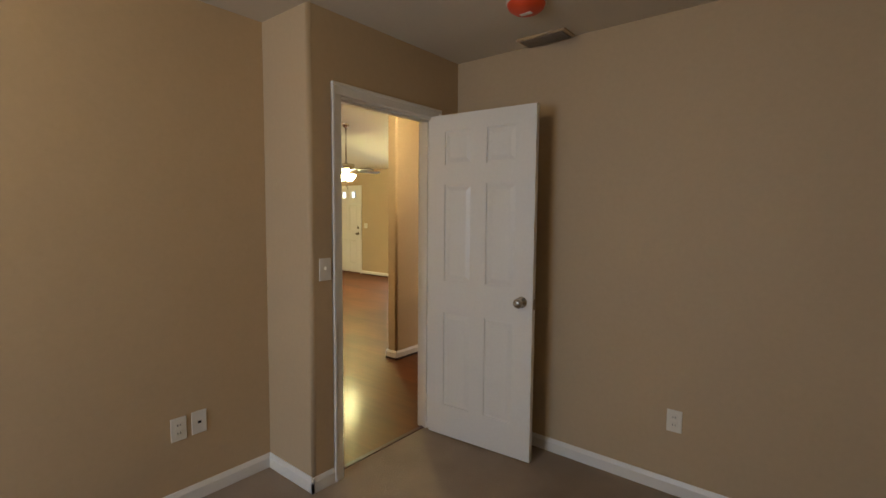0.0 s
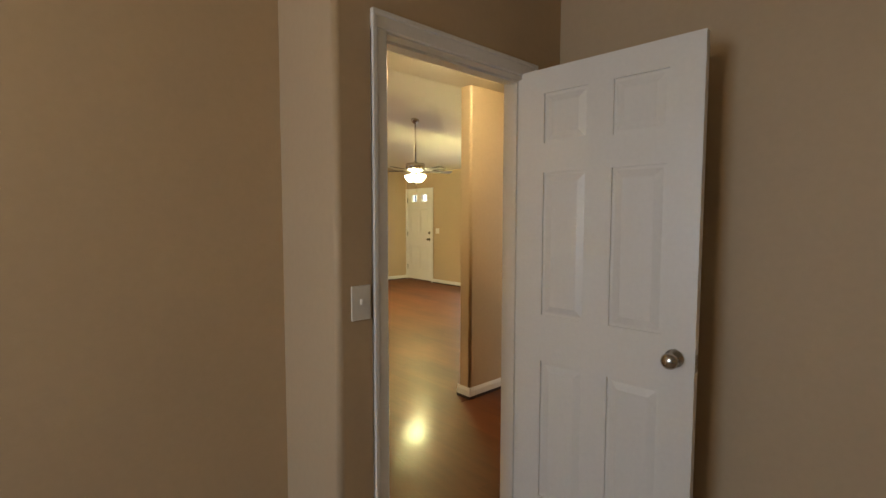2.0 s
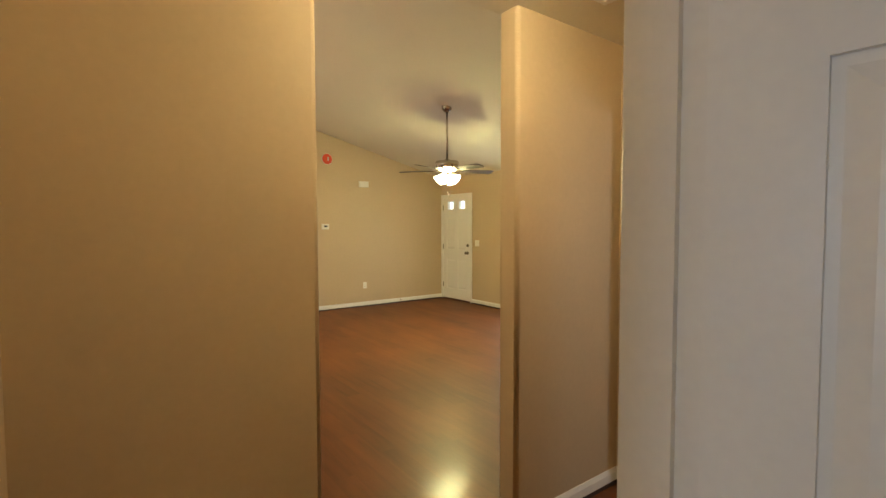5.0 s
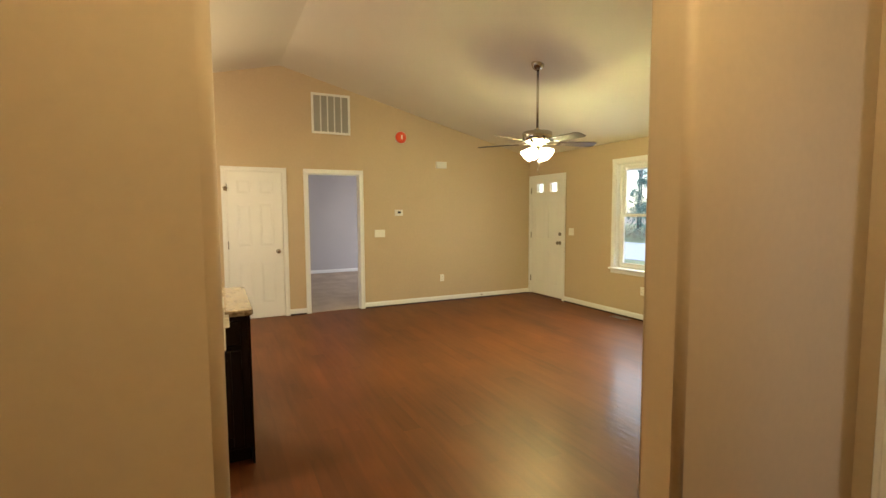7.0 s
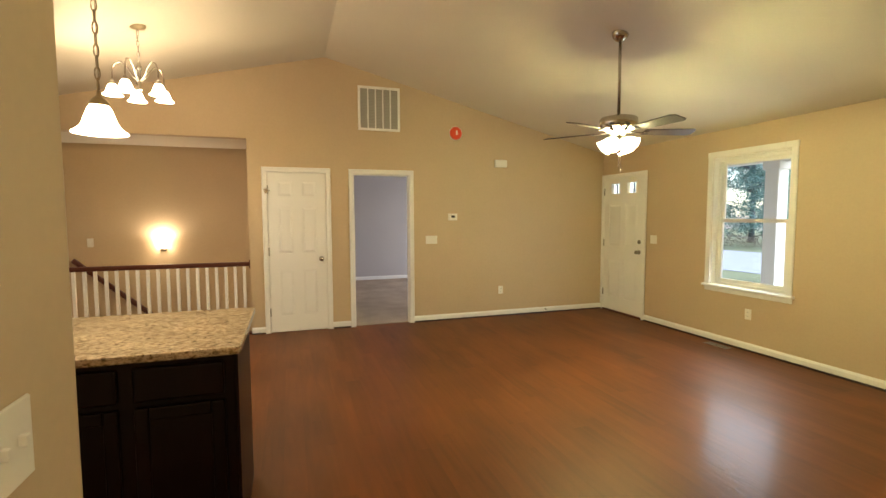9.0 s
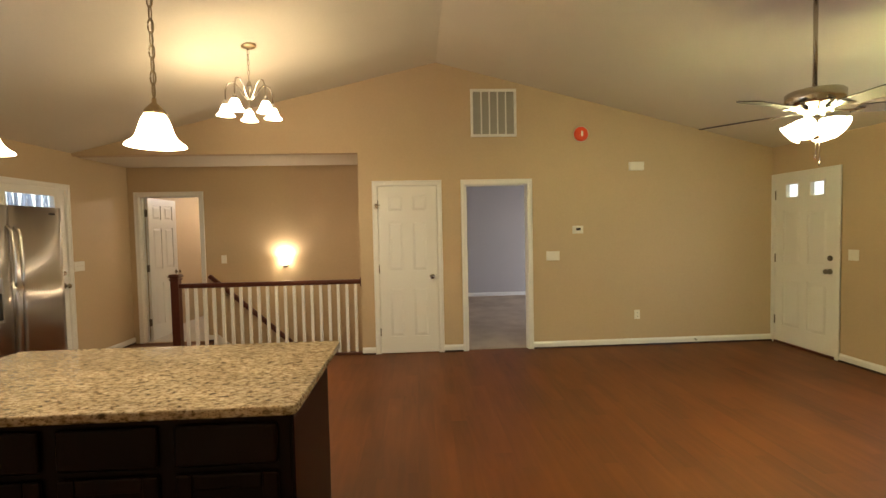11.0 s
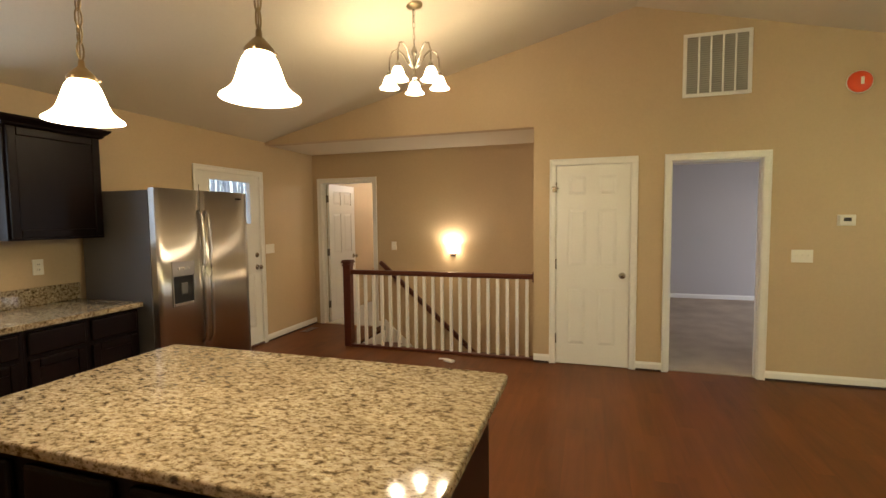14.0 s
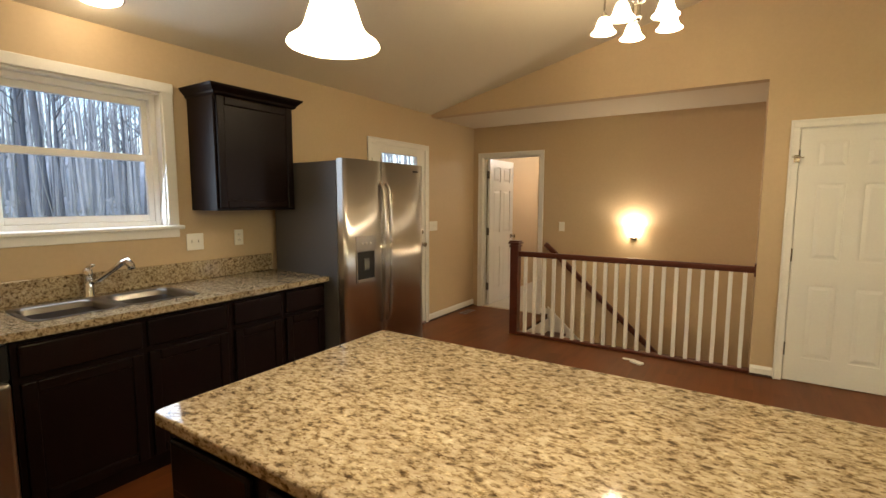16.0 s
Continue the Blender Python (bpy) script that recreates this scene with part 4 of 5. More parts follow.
for k in range(5):
    a = radians(72 * k + 56.7)
    c, s_ = math.cos(a), math.sin(a)
    pts = [(r * c, r * s_, z) for r, z in ((0.012, -0.02), (0.05, 0.02), (0.085, 0.085), (0.13, 0.13), (0.175, 0.115), (0.198, 0.06), (0.20, -0.01), (0.20, -0.05))]
    part("arm", tube(bmesh.new(), pts, 0.0065, 8), NICKEL, ch)
    part("socket", lathe(bmesh.new(), [(0, -0.03), (0.016, -0.035), (0.020, -0.055), (0.026, -0.062), (0.0, -0.064)], 16, (0.20 * c, 0.20 * s_, 0)), NICKEL, ch)
    part("shade", lathe(bmesh.new(), SMALL, 24, (0.20 * c, 0.20 * s_, -0.06)), BULB, ch, "lit white bell-shaped glass shade")
    lamp("chandelier_bulb", "POINT", (CX + 0.20 * c, CY + 0.20 * s_, CZ - 0.125), 7.0, WARM, 0.025)
chain(ch, 0.14, ctop - CZ - 0.03, NICKEL, 0.042, 0.0024)
part("cord", tube(bmesh.new(), [(0.0, 0.0, 0.14), (0.02, 0.01, 0.2), (0.006, -0.01, 0.32), (0.0, 0.0, ctop - CZ - 0.02)], 0.002, 6), NICKEL, ch)
part("canopy", lathe(bmesh.new(), [(0.0, ctop - CZ - 0.024), (0.025, ctop - CZ - 0.021), (0.055, ctop - CZ - 0.012), (0.066, ctop - CZ), (0.066, ctop - CZ + 0.02)], 24), BRONZE, ch)

# ceiling fan
FXc, FYc = -6.23, 5.29
ftop = ceiling_z(FYc)
FZ = 2.165
FAN_POWER = 31.0
fan = thing("ceiling_fan", (FXc, FYc, FZ), "satin nickel ceiling fan with walnut blades and lit globes", "ceiling fan")
part("canopy", lathe(bmesh.new(), [(0.0, ftop - FZ - 0.06), (0.03, ftop - FZ - 0.058), (0.06, ftop - FZ - 0.03), (0.068, ftop - FZ), (0.068, ftop - FZ + 0.025)], 24), NICKEL, fan)
part("downrod", tube(bmesh.new(), [(0, 0, 0.13), (0, 0, ftop - FZ - 0.04)], 0.0125, 12), NICKEL, fan)
part("motor_housing", lathe(bmesh.new(), [(0, 0.15), (0.03, 0.148), (0.04, 0.125), (0.14, 0.122), (0.152, 0.11), (0.152, 0.045), (0.135, 0.03), (0.10, 0.018), (0.09, 0.0), (0.05, -0.012), (0.05, -0.035), (0, -0.037)], 32), NICKEL, fan)
for ang in (74, 2, -70, -142, 146):
    m = pose(0, 0, 0.002, 0, 0, ang)
    bm = bmesh.new()
    bx(bm, 0.09, -0.018, -0.004, 0.22, 0.018, 0.002, 0.002)
    bx(bm, 0.20, -0.045, -0.004, 0.24, 0.045, 0.002, 0.002)
    bmesh.ops.transform(bm, matrix=m, verts=bm.verts[:])
    arm = part("blade_arm", bm, NICKEL, fan)
    bm = bmesh.new()
    pts = [(0.21, -0.055), (0.60, -0.070), (0.635, -0.05), (0.635, 0.05), (0.60, 0.070), (0.21, 0.055)]
    lo = [bm.verts.new((x, y_, 0.002)) for x, y_ in pts]
    hi = [bm.verts.new((x, y_, 0.008)) for x, y_ in pts]
    bm.faces.new(lo)
    bm.faces.new(hi)
    for k in range(6):
        bm.faces.new((lo[k], lo[(k + 1) % 6], hi[(k + 1) % 6], hi[k]))
    bmesh.ops.transform(bm, matrix=m @ pose(0, 0, 0, -12, 0, 0), verts=bm.verts[:])
    part("blade", bm, BLADE, fan, "dark walnut fan blade")
part("light_kit", lathe(bmesh.new(), [(0.05, -0.03), (0.058, -0.04), (0.058, -0.062), (0.04, -0.075), (0.022, -0.10), (0.02, -0.125), (0, -0.13)], 24), NICKEL, fan)
TULIP = [(0.022, 0.0), (0.030, -0.012), (0.048, -0.034), (0.060, -0.060), (0.067, -0.085), (0.079, -0.103), (0.076, -0.104), (0.063, -0.086), (0.055, -0.060)]
for k in range(4):
    a = 90 * k + 27
    m = pose(0, 0, 0, 0, 0, a) @ pose(0.058, 0, -0.060, 0, -52, 0) @ Matrix.Scale(0.9, 4)
    part("lamp_arm", tube(bmesh.new(), [m @ Vector((0, 0, 0.0)), m @ Vector((0, 0, 0.02)), Vector((0.03 * math.cos(radians(a)), 0.03 * math.sin(radians(a)), -0.05))], 0.012, 8), NICKEL, fan)
    bm = lathe(bmesh.new(), TULIP, 24)
    bmesh.ops.transform(bm, matrix=m, verts=bm.verts[:])
    part("lamp_shade", bm, FANBOWL, fan, "lit white tulip-shaped glass shade")
    p = Vector((FXc, FYc, FZ)) + m @ Vector((0, 0, -0.042))
    lamp("fan_bulb", "POINT", p, FAN_POWER, (1.0, 0.96, 0.42), 0.06)
part("switch_cup", lathe(bmesh.new(), [(0.03, -0.10), (0.032, -0.15), (0.02, -0.165), (0, -0.168)], 16), NICKEL, fan)
for x, y_, z in ((0.022, 0.012, -0.30), (-0.014, 0.02, -0.255)):
    chn = part("pull_chain", tube(bmesh.new(), [(x, y_, -0.14), (x, y_, z)], 0.0025, 6), NICKEL, fan)
    part("chain_pull", lathe(bmesh.new(), [(0, z), (0.005, z - 0.004), (0.007, z - 0.018), (0, z - 0.024)], 10, (x, y_, 0)), NICKEL, chn)

# hall ceiling lamp, smoke alarm and hatch
hl = thing("ceiling_lamp", (-2.41, 2.79, EAVE), "flush ceiling lamp with a frosted dome, lit", "ceiling lamp")
part("pan", lathe(bmesh.new(), [(0.0, 0.0), (0.128, 0.0), (0.132, -0.014), (0.12, -0.022), (0, -0.022)], 32), NICKEL, hl)
part("dome", lathe(bmesh.new(), [(0.122, -0.022), (0.12, -0.036), (0.10, -0.066), (0.062, -0.086), (0.0, -0.094)], 32), BULB, hl, "lit frosted glass dome")
part("finial", lathe(bmesh.new(), [(0.0, -0.091), (0.015, -0.094), (0.017, -0.105), (0.007, -0.113), (0.0, -0.117)], 14), NICKEL, hl)
lamp("hall_bulb", "POINT", (-2.41, 2.79, EAVE - 0.06), 23, (1.0, 0.87, 0.52), 0.05)
sd = thing("smoke_alarm", (-2.62, 2.41, EAVE), "round white smoke alarm on the ceiling", "smoke alarm")
part("body", lathe(bmesh.new(), [(0.0, -0.04), (0.03, -0.04), (0.035, -0.034), (0.055, -0.032), (0.068, -0.02), (0.07, 0.0), (0, 0)], 28), PLATE, sd)
hv = thing("ceiling_vent", (-2.55, 3.355, EAVE), "white framed ceiling air vent", "vent")
bm = bmesh.new()
for a in ((-0.17, -0.17, 0.17, -0.14), (-0.17, 0.14, 0.17, 0.17), (-0.17, -0.14, -0.14, 0.14), (0.14, -0.14, 0.17, 0.14)):
    bx(bm, a[0], a[1], -0.012, a[2], a[3], -0.0005, 0.003)
part("frame", bm, WHITE, hv)
for k in range(9):
    bm = cube(-0.14, -0.004 - 0.012, -0.004, 0.14, 0.004 + 0.008, -0.002)
    sl = part("slat", bm, WHITE, hv)
    sl.location = (0, -0.12 + k * 0.03, -0.002)

# bedroom ceiling lamp
BLX, BLY = -0.75, -0.55
bl = thing("ceiling_lamp", (BLX, BLY, EAVE), "flush bedroom ceiling lamp with a frosted dome, lit", "ceiling lamp")
part("pan", lathe(bmesh.new(), [(0.0, 0.0), (0.15, 0.0), (0.155, -0.02), (0.14, -0.03), (0, -0.03)], 32), NICKEL, bl)
part("dome", lathe(bmesh.new(), [(0.143, -0.03), (0.14, -0.05), (0.115, -0.085), (0.07, -0.108), (0.0, -0.118)], 32), BULB, bl, "lit frosted glass dome")
lamp("bedroom_bulb", "POINT", (BLX, BLY, EAVE - 0.075), 15.5, (1.0, 0.78, 0.43), 0.06)

# stairwell sconce
sc = thing("wall_sconce", (SW, 1.025, 1.125), "half-round frosted glass wall sconce, lit", "wall lamp")
bm = bmesh.new()
rows_ = []
for r, z in ((0.028, -0.075), (0.05, -0.058), (0.070, -0.005), (0.080, 0.055), (0.074, 0.055), (0.064, -0.005)):
    rows_.append([bm.verts.new((max(0.004, r * math.sin(math.pi * k / 12)), r * math.cos(math.pi * k / 12), z)) for k in range(13)])
for p, q in zip(rows_, rows_[1:]):
    for k in range(12):
        f = bm.faces.new((p[k], p[k + 1], q[k + 1], q[k]))
        f.smooth = True
bm.faces.new(rows_[0])
part("shade", bm, BULB, sc, "lit frosted glass half bowl")
part("back_plate", cube(0.001, -0.035, -0.105, 0.012, 0.035, -0.05, 0.004), NICKEL, sc)
lamp("sconce_bulb", "POINT", (SW + 0.045, 1.025, 1.165), 12, (1.0, 0.83, 0.62), 0.025)

# lamp over the sink
sl_y = KW + 0.30
sk = thing("sink_ceiling_lamp", (-5.69, sl_y, ceiling_z(sl_y)), "flush ceiling lamp over the sink, lit", "ceiling lamp")
part("pan", lathe(bmesh.new(), [(0.0, 0.02), (0.12, 0.02), (0.12, -0.03), (0, -0.03)], 28), NICKEL, sk)
part("dome", lathe(bmesh.new(), [(0.11, -0.03), (0.105, -0.04), (0.07, -0.058), (0.0, -0.066)], 28), BULB, sk, "lit frosted glass dome")
lamp("sink_bulb", "POINT", (-5.69, sl_y, ceiling_z(sl_y) - 0.045), 3.8, WARM, 0.03)


# ---- small fixtures on the walls ----
def plate(name, axis, a, out, u, z, w, h, marks, label, category, mat=None):
    ob = thing(name, (a, u, z) if axis == "x" else (u, a, z), label, category)
    def b(nm, d0, d1, u0, u1, z0, z1, m, bev=0.001):
        lo, hi = sorted((out * d0, out * d1))
        return part(nm, cube(*((lo, u0, z0, hi, u1, z1) if axis == "x" else (u0, lo, z0, u1, hi, z1)), bev), m, ob)
    b("cover", 0.0005, 0.007, -w / 2, w / 2, -h / 2, h / 2, mat or PLATE, 0.002)
    for kind, du, dz in marks:
        if kind == "toggle":
            b("toggle", 0.007, 0.018, du - 0.005, du + 0.005, dz - 0.004, dz + 0.012, PLATE)
        elif kind == "socket":
            b("socket", 0.007, 0.009, du - 0.017, du + 0.017, dz - 0.014, dz + 0.014, PLATE, 0.001)
            for o in (-0.006, 0.006):
                b("slot", 0.0085, 0.0095, du + o - 0.0015, du + o + 0.0015, dz - 0.004, dz + 0.006, BLACK, 0)
        elif kind == "jack":
            b("jack", 0.007, 0.010, du - 0.008, du + 0.008, dz - 0.006, dz + 0.006, BLACK, 0)
        elif kind == "case":
            b("case", 0.007, 0.024, -0.055, 0.055, -0.038, 0.038, PLATE, 0.004)
        elif kind == "screen":
            b("screen", 0.0235, 0.0255, du - 0.028, du + 0.028, dz - 0.016, dz + 0.016, BLACK, 0)
    return ob


T1 = [("toggle", 0, 0)]
T3 = [("toggle", -0.046, 0), ("toggle", 0, 0), ("toggle", 0.046, 0)]
O2 = [("socket", 0, 0.02), ("socket", 0, -0.02)]
plate("light_switch", "x", BED_X, 1, 1.458, 1.154, 0.072, 0.114, T1, "ivory single light switch beside the bedroom door", "light switch")
plate("wall_outlet", "x", -2.114, 1, 0.897, 0.395, 0.072, 0.114, O2, "ivory double wall outlet above the carpet", "outlet")
plate("cable_jack", "x", -2.114, 1, 0.992, 0.400, 0.072, 0.114, [("jack", 0, 0)], "ivory wall plate with a cable jack", "wall plate")
plate("wall_outlet", "y", BED_Y, -1, -0.293, 0.395, 0.072, 0.114, O2, "ivory double wall outlet behind the bedroom door", "outlet")
plate("light_switch", "y", 2.29, 1, -3.69, 1.16, 0.165, 0.12, T3, "ivory triple light switch at the hall corner", "light switch")
plate("light_switch", "x", FW, 1, 4.553, 1.149, 0.165, 0.114, T3, "ivory triple light switch on the tan wall", "light switch")
plate("thermostat", "x", FW, 1, 4.867, 1.466, 0.135, 0.095, [("case", 0, 0), ("screen", 0, 0.006)], "white digital thermostat with a grey screen", "thermostat")
plate("wall_outlet", "x", FW, 1, 5.615, 0.389, 0.072, 0.114, O2, "ivory double wall outlet on the tan wall", "outlet")
plate("light_switch", "y", FR, -1, -8.08, 1.15, 0.118, 0.114, [("toggle", -0.023, 0), ("toggle", 0.023, 0)], "ivory double light switch beside the front door", "light switch")
plate("wall_outlet", "y", FR, -1, -6.666, 0.402, 0.072, 0.114, O2, "ivory double wall outlet under the window", "outlet")
plate("light_switch", "y", KW, 1, -6.296, 1.184, 0.118, 0.114, [("toggle", -0.023, 0), ("toggle", 0.023, 0)], "ivory double switch over the kitchen counter", "light switch")
plate("wall_outlet", "y", KW, 1, -6.627, 1.194, 0.072, 0.114, O2, "ivory wall outlet over the kitchen counter", "outlet")
plate("light_switch", "y", KW, 1, -9.22, 1.16, 0.165, 0.114, T3, "ivory triple light switch beside the back door", "light switch")
plate("light_switch", "x", SW, 1, 0.181, 1.148, 0.072, 0.114, T1, "ivory single light switch at the stairs", "light switch")
cb = thing("door_chime", (FW, 5.602, 2.233), "white plastic door chime box", "door chime")
part("box", cube(0.001, -0.092, -0.052, 0.04, 0.092, 0.052, 0.006), PLATE, cb)


def orange_alarm(m, label):
    ob = thing("covered_smoke_alarm", (0, 0, 0), label, "smoke alarm", "smoke alarms under orange dust covers")
    ob.matrix_world = m
    part("cover", lathe(bmesh.new(), [(0.088, 0.0), (0.09, 0.012), (0.082, 0.03), (0.06, 0.045), (0.03, 0.052), (0.0, 0.053)], 28), ORANGE, ob, "orange plastic dust cover")
    part("label", cube(-0.03, -0.012, 0.050, 0.03, 0.012, 0.0545, 0.001), PLATE, ob, "small white label")
    part("base_ring", lathe(bmesh.new(), [(0.0, -0.001), (0.095, 0.0), (0.095, 0.008), (0.085, 0.009)], 28), PLATE, ob)


orange_alarm(Matrix.Translation((FW + 0.001, 4.914, 2.633)) @ pose(0, 0, 0, 0, 90, 0), "smoke alarm on the wall under an orange dust cover")
orange_alarm(Matrix.Translation((-0.90, 2.02, EAVE - 0.001)) @ pose(0, 0, 0, 180, 0, 0), "smoke alarm on the ceiling under an orange dust cover")

rg = thing("return_air_grille", (FW, 3.84, 2.896), "large white return air grille high on the wall", "vent")
bm = bmesh.new()
hw, hh = 0.28, 0.286
for a in ((-hw, -hh, hw, -hh + 0.032), (-hw, hh - 0.032, hw, hh), (-hw, -hh + 0.032, -hw + 0.032, hh - 0.032), (hw - 0.032, -hh + 0.032, hw, hh - 0.032)):
    bx(bm, 0.001, a[0], a[1], 0.016, a[2], a[3], 0.003)
part("frame", bm, WHITE, rg)
# sheet in the shade colour stands in for the grille's dark inside
part("back_sheet", cube(0.001, -hw + 0.03, -hh + 0.03, 0.003, hw - 0.03, hh - 0.03), VENT, rg, "grey sheet behind the slats, coloured as the shade inside")
for k in range(4):
    y_ = -hw + 0.032 + (2 * hw - 0.064) * (k + 1) / 5
    part("divider", cube(0.003, y_ - 0.008, -hh + 0.032, 0.014, y_ + 0.008, hh - 0.032, 0.002), WHITE, rg)
for k in range(26):
    z_ = -hh + 0.044 + k * 0.0195
    sl = part("louvre", cube(-0.004, -hw + 0.032, -0.006, 0.0, hw - 0.032, 0.006), VENT, rg)
    sl.location = (0.008, 0, z_)
    sl.rotation_euler = (0, radians(-40), 0)
bv_ = thing("ceiling_register", (-1.03, 2.47, EAVE), "tan ceiling air register in the corner", "vent")
part("frame", cube(-0.15, -0.07, -0.012, 0.15, 0.07, -0.0005, 0.004), WALL, bv_)
for k in range(6):
    part("slat", cube(-0.13, -0.052 + k * 0.019, -0.02, 0.13, -0.043 + k * 0.019, -0.012), CHIP, bv_)
for at, w, d, mat, lab in (((-9.80, -0.93, 0.0), 0.28, 0.11, CHERRY, "brown floor register near the back door"), ((-6.92, 7.25, 0.0), 0.30, 0.12, CHERRY, "brown floor register under the window")):
    r_ = thing("floor_register", at, lab, "vent", "floor registers")
    part("frame", cube(-w / 2, -d / 2, 0.0005, w / 2, d / 2, 0.005, 0.001), mat, r_)
    for k in range(9):
        x_ = -w / 2 + 0.03 + k * (w - 0.06) / 8
        part("slot", cube(x_ - 0.006, -d / 2 + 0.015, 0.004, x_ + 0.006, d / 2 - 0.015, 0.0058), BLACK, r_)
card = tagged(part("paper_card", cube(-0.02, -0.055, 0.0, 0.02, 0.055, 0.0035), PLATE), "small white card lying on the hardwood floor", "card")
card.location = (-9.015, 1.258, 0.0005)

off = thing("wood_offcut", (-8.945, 1.34, 0), "small white painted wood offcut on the floor beside the railing", "offcut", rz=63)
part("block", cube(-0.055, -0.03, 0.0005, 0.055, 0.03, 0.018, 0.003), WHITE, off)
fl = thing("flip_latch", (FW + 0.022, 2.405, 1.80), "small metal flip latch on the closet door casing", "latch")
bm = cube(-0.003, -0.02, -0.028, 0.003, 0.02, 0.028, 0.001)
part("plate", bm, NICKEL, fl)
part("arm", tube(bmesh.new(), [(0.008, -0.03, 0.012), (0.014, 0.0, 0.014), (0.012, 0.045, 0.006)], 0.005, 8), NICKEL, fl, "bent latch arm")




def door_stop(y):
    """A sprung stop on the far wall's baseboard."""
    ob = thing("door_stop", (FW + 0.014, y, 0.055), "small metal spring door stop on the baseboard", "door stop")
    part("flange", lathe(bmesh.new(), [(0, 0), (0.011, 0), (0.010, 0.004), (0, 0.005)], 12, (0, 0, 0), Matrix.Rotation(radians(90), 3, "Y")), HINGE, ob)
    turns = [(0.004 + 0.0006 * k, 0.0055 * math.cos(k * 0.9), 0.0055 * math.sin(k * 0.9)) for k in range(90)]
    part("spring", tube(bmesh.new(), turns, 0.0014, 5), HINGE, ob)
    part("tip", lathe(bmesh.new(), [(0, 0.056), (0.008, 0.057), (0.008, 0.070), (0.005, 0.074), (0, 0.074)], 12, (0, 0, 0), Matrix.Rotation(radians(90), 3, "Y")), PLATE, ob, "white rubber tip")


door_stop(6.36)


# ---- outside ----
GRASS = material("winter_lawn", (0.19, 0.20, 0.10), 0.95, var=0.35, scale=0.6, fine=30, bump=0.8, bump_scale=40, dist=0.02)
LEAF = material("leaf_litter", (0.27, 0.21, 0.15), 0.95, var=0.4, scale=0.8, fine=25, bump=0.8, bump_scale=30, dist=0.03)
BARK = material("grey_bark", (0.075, 0.085, 0.105), 0.9, var=0.4, scale=3, fine=30, bump=0.8, bump_scale=26, dist=0.02, stretch=(1, 1, 0.25))
IVY = material("ivy_leaves", (0.045, 0.075, 0.035), 0.6, var=0.4, scale=5, bump=0)
PINE = material("evergreen_leaves", (0.12, 0.23, 0.19), 0.6, var=0.4, scale=5, bump=0)
ROAD = material("pale_worn_asphalt", (0.36, 0.36, 0.37), 0.9, var=0.2, scale=2, fine=60, bump=0.4, bump_scale=120)
structure("ground", cube(-600, -600, -1.2, 600, 600, -0.45), LEAF, "leaf-littered ground with bare winter grass", "ground")
structure("lawn", cube(-80, FR + 2.3, -0.45, 80, 60, -0.43), GRASS, "short winter lawn in front of the house", "lawn")
structure("road", cube(-90, 17, -0.43, 90, 25, -0.415), ROAD, "grey asphalt road beyond the lawn", "road")

# porch
PORCH = material("porch_concrete", (0.33, 0.325, 0.31), 0.85, var=0.1, bump=0.2)
structure("porch_floor", cube(-10.2, FR + 0.15, -0.45, -4.2, 9.55, -0.12, 0.01), PORCH, "grey concrete porch floor", "porch")
structure("porch_ceiling", cube(-10.2, FR + 0.15, 2.52, -4.2, 9.6, 2.60), WHITE, "white porch ceiling", "ceiling")
structure("porch_beam", cube(-10.2, 9.2, 2.24, -4.2, 9.42, 2.52, 0.006), WHITE, "white porch beam", "beam")
for x in (-7.85, -4.4, -10.0):
    pc = thing("porch_column", (x, 9.31, -0.12), "square white porch column", "column", "porch columns")
    part("shaft", cube(-0.10, -0.10, 0.0, 0.10, 0.10, 2.36, 0.006), WHITE, pc)
    part("plinth", cube(-0.125, -0.125, 0.0, 0.125, 0.125, 0.14, 0.008), WHITE, pc)
    part("capital", cube(-0.125, -0.125, 2.24, 0.125, 0.125, 2.359, 0.008), WHITE, pc)

# trees
rng = random.Random(7)


